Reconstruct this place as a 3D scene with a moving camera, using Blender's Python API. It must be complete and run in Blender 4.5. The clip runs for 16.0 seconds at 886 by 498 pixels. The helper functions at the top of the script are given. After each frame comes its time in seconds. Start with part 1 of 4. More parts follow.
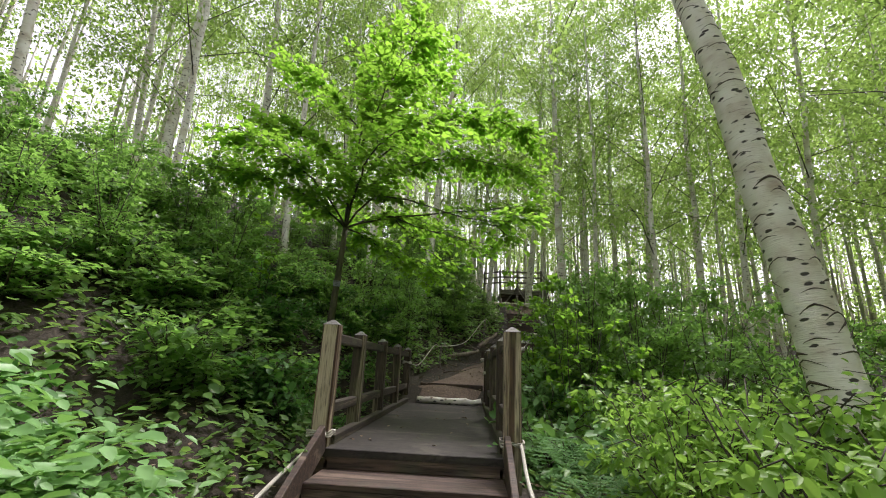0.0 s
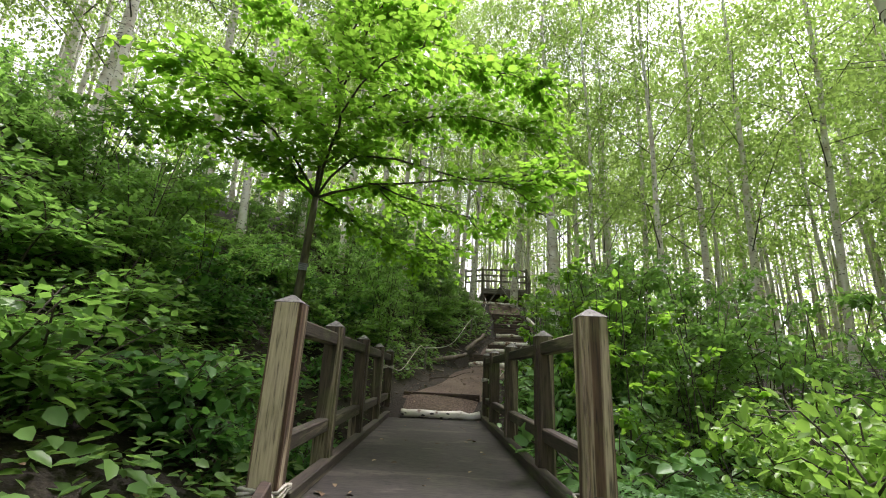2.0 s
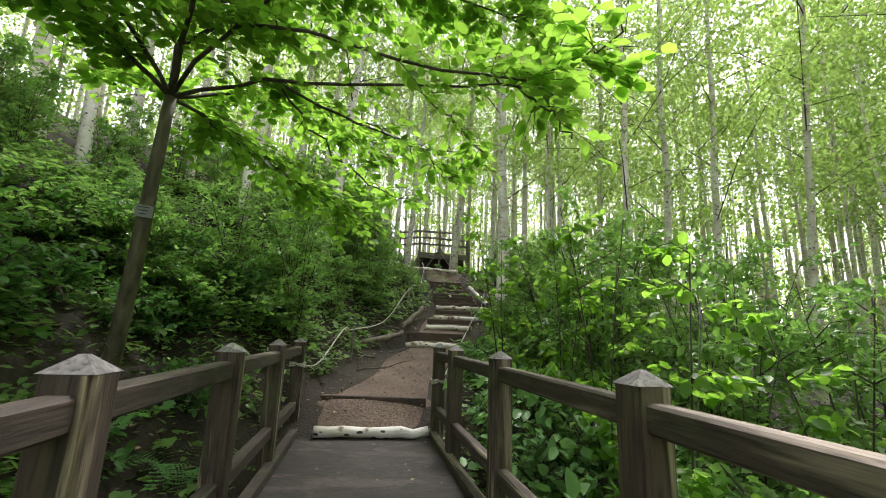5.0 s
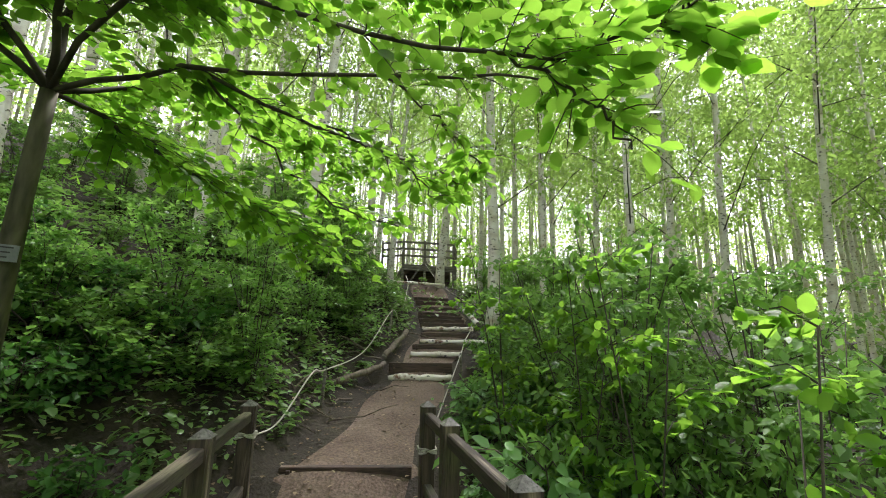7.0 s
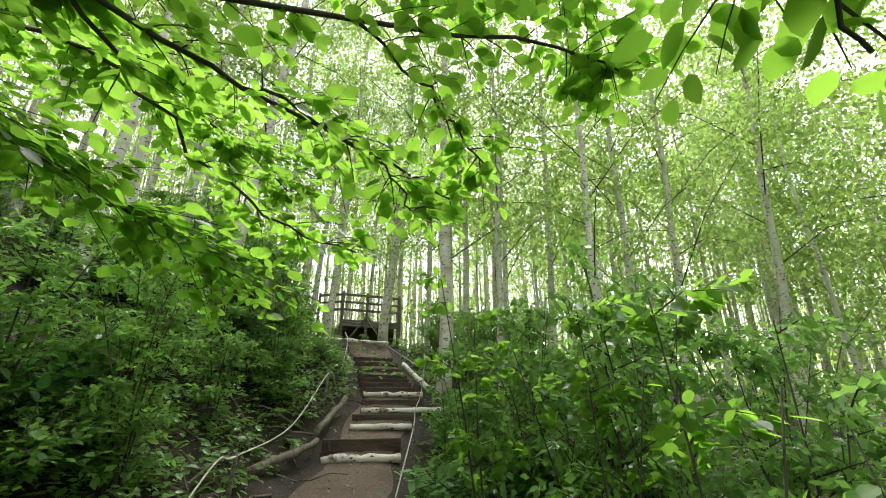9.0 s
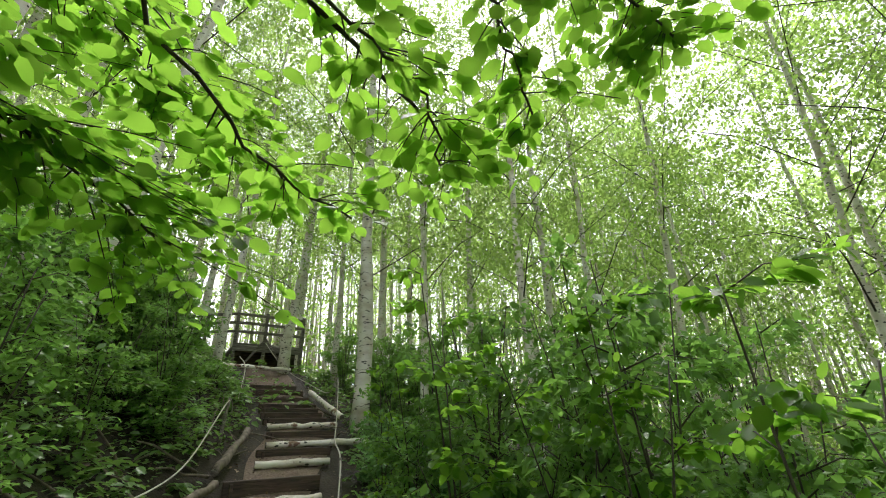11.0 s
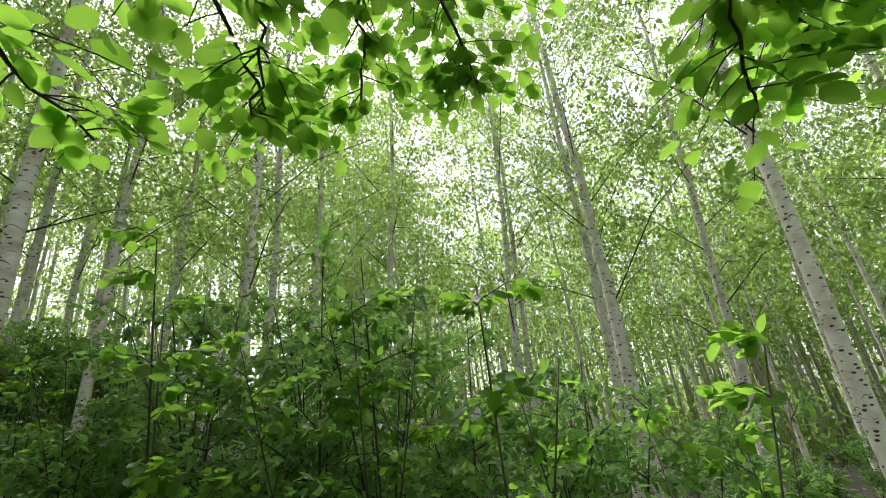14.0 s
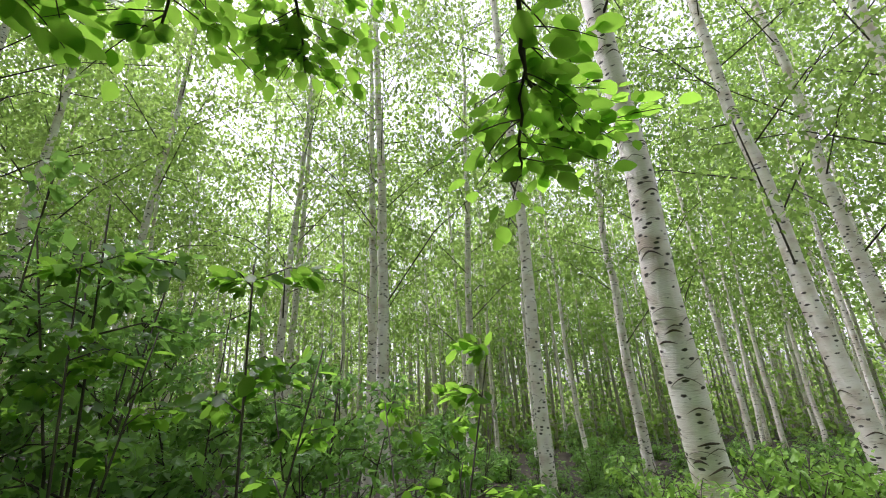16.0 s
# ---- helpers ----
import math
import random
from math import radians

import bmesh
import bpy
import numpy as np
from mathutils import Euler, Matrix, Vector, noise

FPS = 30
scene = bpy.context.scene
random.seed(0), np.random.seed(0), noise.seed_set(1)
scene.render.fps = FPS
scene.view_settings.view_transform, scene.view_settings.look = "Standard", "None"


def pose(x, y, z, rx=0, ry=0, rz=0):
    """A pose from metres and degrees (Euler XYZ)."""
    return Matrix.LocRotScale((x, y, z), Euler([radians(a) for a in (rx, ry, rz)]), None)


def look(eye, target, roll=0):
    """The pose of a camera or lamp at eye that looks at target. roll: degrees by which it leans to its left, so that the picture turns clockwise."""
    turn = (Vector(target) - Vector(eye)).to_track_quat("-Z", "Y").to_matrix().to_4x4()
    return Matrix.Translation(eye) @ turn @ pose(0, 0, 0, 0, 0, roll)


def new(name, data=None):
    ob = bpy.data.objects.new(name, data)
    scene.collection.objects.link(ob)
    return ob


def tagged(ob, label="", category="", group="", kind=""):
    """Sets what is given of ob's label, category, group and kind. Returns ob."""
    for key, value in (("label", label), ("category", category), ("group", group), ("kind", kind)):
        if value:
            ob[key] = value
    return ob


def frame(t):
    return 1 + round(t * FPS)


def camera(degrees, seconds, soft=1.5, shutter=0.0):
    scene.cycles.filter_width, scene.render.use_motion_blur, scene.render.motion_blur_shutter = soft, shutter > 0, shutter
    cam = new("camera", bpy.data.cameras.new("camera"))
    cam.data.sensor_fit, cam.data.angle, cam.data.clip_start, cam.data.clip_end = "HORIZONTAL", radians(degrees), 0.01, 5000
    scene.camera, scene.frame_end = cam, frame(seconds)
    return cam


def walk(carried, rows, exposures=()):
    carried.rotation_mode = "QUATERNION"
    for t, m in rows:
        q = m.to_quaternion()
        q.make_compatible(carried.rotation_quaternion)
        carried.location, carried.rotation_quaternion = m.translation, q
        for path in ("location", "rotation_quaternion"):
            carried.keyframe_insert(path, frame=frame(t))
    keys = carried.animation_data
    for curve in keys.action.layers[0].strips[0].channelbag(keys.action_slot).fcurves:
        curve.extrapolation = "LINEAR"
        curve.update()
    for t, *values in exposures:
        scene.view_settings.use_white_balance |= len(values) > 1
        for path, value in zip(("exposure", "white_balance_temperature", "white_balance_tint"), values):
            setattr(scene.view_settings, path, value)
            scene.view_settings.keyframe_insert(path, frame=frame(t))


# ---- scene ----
cam = camera(92.6, 16.0, 1.0)
PATH = [
    (0, (0.406, 0.735, 0.67), (0.273, 2.657, 1.206), 2.7),
    (0.5, (0.358, 1.105, 0.669), (0.243, 3.029, 1.204), 3.6),
    (1, (0.134, 1.567, 0.686), (0.057, 3.491, 1.229), 3.3),
    (1.5, (0.002, 2.032, 0.68), (-0.044, 3.953, 1.234), 2.8),
    (2, (-0.108, 2.564, 0.668), (-0.106, 4.484, 1.23), 2.7),
    (2.5, (-0.195, 3.059, 0.631), (-0.115, 4.986, 1.161), 3.2),
    (3, (-0.201, 3.613, 0.643), (-0.065, 5.545, 1.139), 3.6),
    (3.5, (-0.225, 4.112, 0.675), (-0.008, 6.049, 1.122), 3.2),
    (4, (-0.249, 4.408, 0.913), (0.047, 6.343, 1.326), 3.3),
    (4.2, (-0.241, 4.525, 0.947), (0.074, 6.456, 1.36), 3.2),
    (6.3, (-0.098, 5.716, 1.667), (0.258, 7.646, 2.056), 1.7),
    (6.5, (-0.055, 5.806, 1.697), (0.305, 7.731, 2.103), 1.6),
    (7, (-0.069, 6.08, 1.754), (0.344, 7.991, 2.177), 1.1),
    (7.5, (-0.126, 6.382, 1.811), (0.341, 8.275, 2.256), 0.4),
    (8, (-0.057, 6.689, 1.795), (0.444, 8.549, 2.334), 0.0),
    (8.5, (-0.041, 7.042, 1.859), (0.525, 8.86, 2.47), 1.0),
    (8.7, (-0.045, 7.172, 1.854), (0.559, 8.964, 2.505), 0.8),
    (10.8, (-0.481, 8.27, 1.711), (0.545, 9.783, 2.524), -2.1),
    (11, (-0.5, 8.328, 1.691), (0.571, 9.804, 2.513), -2.3),
    (11.5, (-0.531, 8.415, 1.655), (0.607, 9.833, 2.49), -2.5),
    (12, (-0.604, 8.663, 1.625), (0.619, 9.999, 2.473), -3.5),
    (12.5, (-0.548, 8.694, 1.688), (0.768, 9.951, 2.516), -4.2),
    (13, (-0.531, 8.708, 1.695), (0.99, 9.729, 2.497), -5.8),
    (13.5, (-0.666, 8.718, 1.674), (1.03, 9.455, 2.436), -6.3),
    (14, (-0.676, 8.724, 1.67), (1.125, 9.186, 2.407), -6.6),
    (14.5, (-0.712, 8.678, 1.69), (1.149, 8.869, 2.397), -5.9),
    (15, (-0.727, 8.678, 1.69), (1.151, 8.644, 2.377), -5.2),
    (15.5, (-0.753, 8.708, 1.667), (1.114, 8.424, 2.325), -4.3),
    (16, (-0.757, 8.729, 1.654), (1.077, 8.231, 2.279), -3.6),
]
walk(cam, [(t, look(eye, target, roll)) for t, eye, target, roll in PATH], [(0.0, 2.34, 6350, 25), (2.0, 2.62, 6350, 25), (4.0, 3.02, 6300, 27), (6.5, 3.08, 6150, 25), (8.5, 3.14, 6250, 21), (11.0, 2.74, 6250, 20), (13.0, 2.62, 6200, 23), (16.0, 2.58, 5950, 30)])

# ---- light: bright overcast sky, soft sun high behind the clouds ----
world = bpy.data.worlds.new("sky")
scene.world = world
world.use_nodes = True
wn = world.node_tree
sky = wn.nodes.new("ShaderNodeTexSky")
sky.sky_type, sky.sun_disc = "NISHITA", False
sky.sun_elevation, sky.sun_rotation = radians(62), radians(35)
sky.air_density, sky.dust_density, sky.ozone_density = 1.0, 2.5, 0.6
cloud = wn.nodes.new("ShaderNodeHueSaturation")
cloud.inputs["Saturation"].default_value = 0.12
wn.links.new(sky.outputs[0], cloud.inputs["Color"])
wn.links.new(cloud.outputs[0], wn.nodes["Background"].inputs[0])
wn.nodes["Background"].inputs[1].default_value = 0.07
sun = new("sun", bpy.data.lights.new("sun", "SUN"))
sun.data.energy, sun.data.angle, sun.data.color = 1.5, radians(25), (1.0, 0.97, 0.9)
sun.matrix_world = look((0, 0, 30), Vector((0, 0, 30)) - Vector((math.sin(radians(35)) * math.cos(radians(62)), math.cos(radians(35)) * math.cos(radians(62)), math.sin(radians(62)))))

# ---- materials ----
def material(name):
    m = bpy.data.materials.new(name)
    m.use_nodes = True
    return m, m.node_tree.nodes, m.node_tree.links, m.node_tree.nodes["Principled BSDF"]


def ramp(nodes, links, source, stops):
    r = nodes.new("ShaderNodeValToRGB")
    while len(r.color_ramp.elements) < len(stops):
        r.color_ramp.elements.new(0.5)
    for e, (p, c) in zip(r.color_ramp.elements, stops):
        e.position, e.color = p, (*c, 1)
    links.new(source, r.inputs[0])
    return r


def texture(nodes, links, kind, scale, stretch=(1, 1, 1), detail=4.0, coords="Object"):
    co, mp = nodes.new("ShaderNodeTexCoord"), nodes.new("ShaderNodeMapping")
    mp.inputs["Scale"].default_value = stretch
    links.new(co.outputs[coords], mp.inputs[0])
    tx = nodes.new("ShaderNodeTexNoise" if kind == "noise" else "ShaderNodeTexVoronoi")
    tx.inputs["Scale"].default_value = scale
    if kind == "noise":
        tx.inputs["Detail"].default_value = detail
    links.new(mp.outputs[0], tx.inputs["Vector"])
    return tx


def mix(nodes, links, fac, a, b, blend="MIX"):
    n = nodes.new("ShaderNodeMix")
    n.data_type, n.blend_type = "RGBA", blend
    for socket, v in ((n.inputs[0], fac), (n.inputs[6], a), (n.inputs[7], b)):
        if isinstance(v, (int, float)):
            socket.default_value = v
        elif isinstance(v, tuple):
            socket.default_value = (*v, 1)
        else:
            links.new(v, socket)
    return n.outputs[2]


def bump(nodes, links, bsdf, height, strength, distance):
    b = nodes.new("ShaderNodeBump")
    b.inputs["Strength"].default_value, b.inputs["Distance"].default_value = strength, distance
    links.new(height, b.inputs["Height"])
    links.new(b.outputs[0], bsdf.inputs["Normal"])


def leaf_material(name, dark, light, glow, share=0.45, rough=0.45):
    """A leaf: a satin upper side, and light shining through the blade."""
    m, n, l, p = material(name)
    geo, info = n.new("ShaderNodeNewGeometry"), n.new("ShaderNodeObjectInfo")
    add = n.new("ShaderNodeMath")
    add.operation = "MULTIPLY_ADD"
    l.new(info.outputs["Random"], add.inputs[0])
    add.inputs[1].default_value = 0.3
    l.new(geo.outputs["Random Per Island"], add.inputs[2])
    r = ramp(n, l, add.outputs[0], [(0.0, dark), (1.3, light)])
    r.color_ramp.elements[1].position = 1.0
    l.new(r.outputs[0], p.inputs["Base Color"])
    p.inputs["Roughness"].default_value = rough
    p.inputs["Specular IOR Level"].default_value = 0.3
    t = n.new("ShaderNodeBsdfTranslucent")
    l.new(mix(n, l, add.outputs[0], tuple(c * 0.7 for c in glow), glow), t.inputs[0])
    mx = n.new("ShaderNodeMixShader")
    mx.inputs[0].default_value = share
    l.new(p.outputs[0], mx.inputs[1])
    l.new(t.outputs[0], mx.inputs[2])
    l.new(mx.outputs[0], n["Material Output"].inputs[0])
    return m


LEAF_SAPLING = leaf_material("sapling_leaf", (0.05, 0.12, 0.014), (0.095, 0.19, 0.025), (0.33, 0.63, 0.06), 0.66, 0.38)
LEAF_BIRCH = leaf_material("birch_leaf", (0.065, 0.135, 0.022), (0.135, 0.23, 0.04), (0.40, 0.61, 0.13), 0.58)
LEAF_SHRUB = leaf_material("shrub_leaf", (0.05, 0.115, 0.026), (0.15, 0.28, 0.075), (0.30, 0.58, 0.10), 0.46, 0.34)
# bramble green raised to carry the open-sky light at the trail's start
LEAF_BRIGHT = leaf_material("lit_bramble_leaf", (0.11, 0.24, 0.035), (0.22, 0.38, 0.07), (0.34, 0.60, 0.09), 0.42, 0.38)
LEAF_HERB = leaf_material("herb_leaf", (0.045, 0.105, 0.027), (0.135, 0.25, 0.07), (0.27, 0.48, 0.09), 0.38, 0.34)
# herb leaf with brighter daylight put into its colour, for the open spots
LEAF_LIGHT = leaf_material("lit_herb_leaf", (0.09, 0.22, 0.06), (0.20, 0.37, 0.14), (0.26, 0.52, 0.11), 0.33, 0.38)
LEAF_FERN = leaf_material("fern_leaf", (0.035, 0.11, 0.025), (0.08, 0.20, 0.05), (0.15, 0.38, 0.06), 0.4)


def litter_material():
    m, n, l, p = material("dry_leaf")
    geo = n.new("ShaderNodeNewGeometry")
    r = ramp(n, l, geo.outputs["Random Per Island"], [(0, (0.07, 0.045, 0.025)), (0.6, (0.17, 0.11, 0.06)), (1, (0.32, 0.25, 0.16))])
    l.new(r.outputs[0], p.inputs["Base Color"])
    p.inputs["Roughness"].default_value = 0.8
    return m


def birch_bark(name="birch_bark", worn=None):
    """White papery bark: tan and pink patches, short dark dashes across, black knots and a rough grey foot."""
    m, n, l, p = material(name)
    tint = texture(n, l, "noise", 2.6, (1, 1, 1.6), 6)
    base = ramp(n, l, tint.outputs[0], [(0.30, (0.50, 0.42, 0.35)), (0.48, (0.70, 0.66, 0.60)), (0.74, (0.84, 0.82, 0.79))])
    line = texture(n, l, "noise", 4.0, (2.0, 2.0, 22), 5)
    lines = ramp(n, l, line.outputs[0], [(0.60, (0, 0, 0)), (0.72, (0.75, 0.75, 0.75))])
    spot = texture(n, l, "voronoi", 2.9, (2.2, 2.2, 4.6))
    edge = texture(n, l, "noise", 26, (1, 1, 2.5), 4)
    add = n.new("ShaderNodeMath")
    add.operation = "MULTIPLY_ADD"
    l.new(edge.outputs[0], add.inputs[0])
    add.inputs[1].default_value = 0.28
    l.new(spot.outputs["Distance"], add.inputs[2])
    spots = ramp(n, l, add.outputs[0], [(0.34, (1, 1, 1)), (0.40, (0, 0, 0))])
    c = mix(n, l, lines.outputs[0], base.outputs[0], (0.26, 0.21, 0.17))
    c = mix(n, l, spots.outputs[0], c, (0.045, 0.038, 0.034))
    if worn:
        rub = texture(n, l, "noise", 3.4, (1, 1, 1), 6)
        c = mix(n, l, ramp(n, l, rub.outputs[0], [(0.56, (0, 0, 0)), (0.62, (1, 1, 1))]).outputs[0], c, worn)
    l.new(c, p.inputs["Base Color"])
    p.inputs["Roughness"].default_value = 0.6
    bump(n, l, p, line.outputs[0], 0.6, 0.012)
    return m


def dark_bark(name, a, b):
    m, n, l, p = material(name)
    t = texture(n, l, "noise", 14, (1, 1, 0.25), 6)
    r = ramp(n, l, t.outputs[0], [(0.3, a), (0.7, b)])
    l.new(r.outputs[0], p.inputs["Base Color"])
    p.inputs["Roughness"].default_value = 0.8
    bump(n, l, p, t.outputs[0], 0.6, 0.01)
    return m


def weathered_wood(name, dark, mid, pale, moss, stretch=(9, 9, 0.8), peel=0.56):
    """Old stained timber: grain along one axis, stain worn off in pale streaks, a little green algae."""
    m, n, l, p = material(name)
    grain = texture(n, l, "noise", 3.0, stretch, 8)
    wear = texture(n, l, "noise", 1.3, tuple(0.38 * s for s in stretch), 7)
    alga = texture(n, l, "noise", 3.5, (1, 1, 1), 4)
    wear.inputs["Distortion"].default_value = 1.4
    fibre = texture(n, l, "noise", 9.0, stretch, 6)
    c = ramp(n, l, grain.outputs[0], [(0.3, dark), (0.7, mid)]).outputs[0]
    w = ramp(n, l, wear.outputs[0], [(peel, (0, 0, 0)), (peel + 0.07, (1, 1, 1))]).outputs[0]
    c = mix(n, l, w, c, pale)
    g = ramp(n, l, alga.outputs[0], [(0.55, (0, 0, 0)), (0.75, (0.6, 0.6, 0.6))]).outputs[0]
    c = mix(n, l, g, c, moss)
    check = ramp(n, l, fibre.outputs[0], [(0.28, (0.25, 0.25, 0.25)), (0.46, (0.85, 0.85, 0.85)), (0.7, (1.1, 1.1, 1.1))]).outputs[0]
    c = mix(n, l, 1.0, c, check, "MULTIPLY")
    l.new(c, p.inputs["Base Color"])
    p.inputs["Roughness"].default_value = 0.72
    bump(n, l, p, fibre.outputs[0], 0.6, 0.006)
    return m


def earth(name, dark, mid, pale):
    m, n, l, p = material(name)
    big, fine = texture(n, l, "noise", 0.9, detail=6), texture(n, l, "noise", 28, detail=6)
    c = ramp(n, l, big.outputs[0], [(0.3, dark), (0.55, mid), (0.75, pale)]).outputs[0]
    f = ramp(n, l, fine.outputs[0], [(0.3, (0.45, 0.45, 0.45)), (0.7, (1, 1, 1))]).outputs[0]
    l.new(mix(n, l, 1.0, c, f, "MULTIPLY"), p.inputs["Base Color"])
    p.inputs["Roughness"].default_value = 0.9
    bump(n, l, p, fine.outputs[0], 0.8, 0.03)
    return m


def plain(name, color, rough=0.6, grain=40.0, metal=0.0):
    m, n, l, p = material(name)
    t = texture(n, l, "noise", grain, detail=5)
    r = ramp(n, l, t.outputs[0], [(0.25, tuple(c * 0.7 for c in color)), (0.75, tuple(min(1, c * 1.2) for c in color))])
    l.new(r.outputs[0], p.inputs["Base Color"])
    p.inputs["Roughness"].default_value, p.inputs["Metallic"].default_value = rough, metal
    bump(n, l, p, t.outputs[0], 0.3, 0.003)
    return m


BIRCH = birch_bark()
LOGBARK = birch_bark("worn_birch_bark", (0.17, 0.085, 0.055))
SCAR = dark_bark("bark_scar", (0.03, 0.024, 0.02), (0.13, 0.095, 0.075))
BARK = dark_bark("sapling_bark", (0.035, 0.033, 0.018), (0.13, 0.12, 0.07))
TWIG = dark_bark("twig_bark", (0.03, 0.026, 0.018), (0.08, 0.065, 0.045))
POST = weathered_wood("post_wood", (0.045, 0.026, 0.017), (0.17, 0.098, 0.060), (0.47, 0.39, 0.28), (0.13, 0.14, 0.045), (9, 9, 0.6), 0.47)
# darker version of POST, for every post after the first on each side
DARKPOST = weathered_wood("dark_post_wood", (0.028, 0.020, 0.015), (0.095, 0.066, 0.046), (0.30, 0.25, 0.17), (0.10, 0.115, 0.04), (9, 9, 0.6), 0.56)
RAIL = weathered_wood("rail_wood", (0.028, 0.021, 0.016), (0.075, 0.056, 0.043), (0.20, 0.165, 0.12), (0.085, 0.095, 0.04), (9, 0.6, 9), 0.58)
CAP = weathered_wood("cap_wood", (0.09, 0.085, 0.08), (0.22, 0.21, 0.20), (0.36, 0.35, 0.33), (0.10, 0.11, 0.06), (6, 6, 6), 0.6)
DECK = weathered_wood("deck_wood", (0.020, 0.016, 0.014), (0.042, 0.034, 0.029), (0.072, 0.060, 0.050), (0.06, 0.06, 0.035), (1.6, 3, 3), 0.56)
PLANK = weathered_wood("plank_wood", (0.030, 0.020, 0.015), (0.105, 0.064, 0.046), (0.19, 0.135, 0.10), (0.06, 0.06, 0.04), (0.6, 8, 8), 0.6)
OLD = weathered_wood("grey_wood", (0.07, 0.062, 0.055), (0.27, 0.24, 0.205), (0.38, 0.35, 0.31), (0.12, 0.12, 0.09), (0.8, 8, 8), 0.6)
SOIL = earth("forest_soil", (0.020, 0.016, 0.010), (0.045, 0.034, 0.022), (0.07, 0.055, 0.035))
TRAIL = earth("trodden_earth", (0.10, 0.068, 0.048), (0.20, 0.140, 0.106), (0.30, 0.225, 0.180))
STICK = dark_bark("dead_wood", (0.06, 0.045, 0.032), (0.20, 0.165, 0.125))
ROPE = plain("rope_fibre", (0.46, 0.44, 0.38), 0.85, 90)
LITTER = litter_material()
SIGN = plain("sign_plate", (0.16, 0.18, 0.18), 0.4, 20)
INK = plain("sign_ink", (0.03, 0.03, 0.03), 0.6, 20)

# ---- building helpers ----
rng = np.random.default_rng(7)


def part(name, bm, mat, parent=None, label=""):
    """Links a bmesh, or a finished mesh, as one object under a thing."""
    if isinstance(bm, bmesh.types.BMesh):
        me = bpy.data.meshes.new(name)
        bm.to_mesh(me)
        bm.free()
    else:
        me = bm
    if mat is not None and not me.materials:
        me.materials.append(mat)
    ob = new(name, me)
    ob.parent = parent
    return tagged(ob, label)


def thing(name, label, category, group="", at=None, kind=""):
    ob = new(name)
    ob.empty_display_size = 0.1
    if at is not None:
        ob.matrix_basis = at
    return tagged(ob, label, category, group, kind)


def beam(a, b, w, h, bevel=0.008, bm=None, up=(0, 0, 1)):
    """A squared timber from a to b, w wide and h high."""
    bm = bm or bmesh.new()
    a, b = Vector(a), Vector(b)
    d = b - a
    y = d.normalized()
    x = y.cross(Vector(up)).normalized()
    z = x.cross(y)
    m = Matrix((x, y, z)).transposed().to_4x4()
    m.translation = (a + b) / 2
    made = bmesh.ops.create_cube(bm, size=1.0, matrix=m @ Matrix.Diagonal((w, d.length, h, 1)))["verts"]
    if bevel:
        edges = list({e for v in made for e in v.link_edges})
        bmesh.ops.bevel(bm, geom=edges, offset=bevel, segments=1, affect="EDGES")
    return bm


def tube(points, radii, sides=8, wob=0.0):
    """A tapered tube along points, as (vertices, faces) arrays."""
    pts, radii = np.asarray(points, float), np.asarray(radii, float)
    tan = np.gradient(pts, axis=0)
    tan /= np.linalg.norm(tan, axis=1)[:, None] + 1e-9
    ref = np.array([1.0, 0, 0]) if abs(tan[0, 0]) < 0.8 else np.array([0, 1.0, 0])
    u = np.cross(tan, ref)
    u /= np.linalg.norm(u, axis=1)[:, None] + 1e-9
    v = np.cross(tan, u)
    ang = np.arange(sides) * 2 * np.pi / sides
    r = radii[:, None] * (1 + wob * rng.standard_normal((len(pts), sides)))
    ring = pts[:, None] + r[:, :, None] * (np.cos(ang)[None, :, None] * u[:, None] + np.sin(ang)[None, :, None] * v[:, None])
    verts = ring.reshape(-1, 3)
    k = len(pts)
    faces = [(i * sides + j, i * sides + (j + 1) % sides, (i + 1) * sides + (j + 1) % sides, (i + 1) * sides + j) for i in range(k - 1) for j in range(sides)]
    faces += [tuple(range(sides))[::-1], tuple(range((k - 1) * sides, k * sides))]
    return verts, faces


def merge(pieces):
    verts, faces, base = [], [], 0
    for v, f in pieces:
        verts.append(v)
        faces += [tuple(i + base for i in q) for q in f]
        base += len(v)
    return np.concatenate(verts), faces


def mesh_of(name, vf, smooth=True):
    me = bpy.data.meshes.new(name)
    me.from_pydata(np.asarray(vf[0]).tolist(), [], vf[1])
    if smooth:
        me.shade_smooth()
    return me


def spline(points, n):
    """n points of a smooth line through a few."""
    p = np.asarray(points, float)
    q = np.vstack([2 * p[0] - p[1], p, 2 * p[-1] - p[-2]])
    out = []
    for s in np.linspace(0, len(p) - 1 - 1e-6, n):
        i, t = int(s), s - int(s)
        a, b, c, d = q[i:i + 4]
        out.append(0.5 * (2 * b + (c - a) * t + (2 * a - 5 * b + 4 * c - d) * t * t + (3 * b - a - 3 * c + d) * t ** 3))
    return np.array(out)


# blades: along, across, lift
OVAL = (np.array([(0, 0, 0), (0.20, -0.29, 0.03), (0.28, 0, -0.03), (0.20, 0.29, 0.03), (0.56, -0.35, 0.02), (0.62, 0, -0.05), (0.56, 0.35, 0.02), (0.85, -0.19, -0.02), (0.85, 0.19, -0.02), (1.0, 0, -0.10)]),
        np.array([(0, 2, 1), (0, 3, 2), (1, 2, 5), (1, 5, 4), (2, 3, 6), (2, 6, 5), (4, 5, 7), (5, 6, 8), (5, 8, 9), (5, 9, 7)]))
KITE = (np.array([(0, 0, 0), (0.42, -0.30, 0.05), (1, 0, -0.06), (0.42, 0.30, 0.05)]), np.array([(0, 2, 1), (0, 3, 2)]))
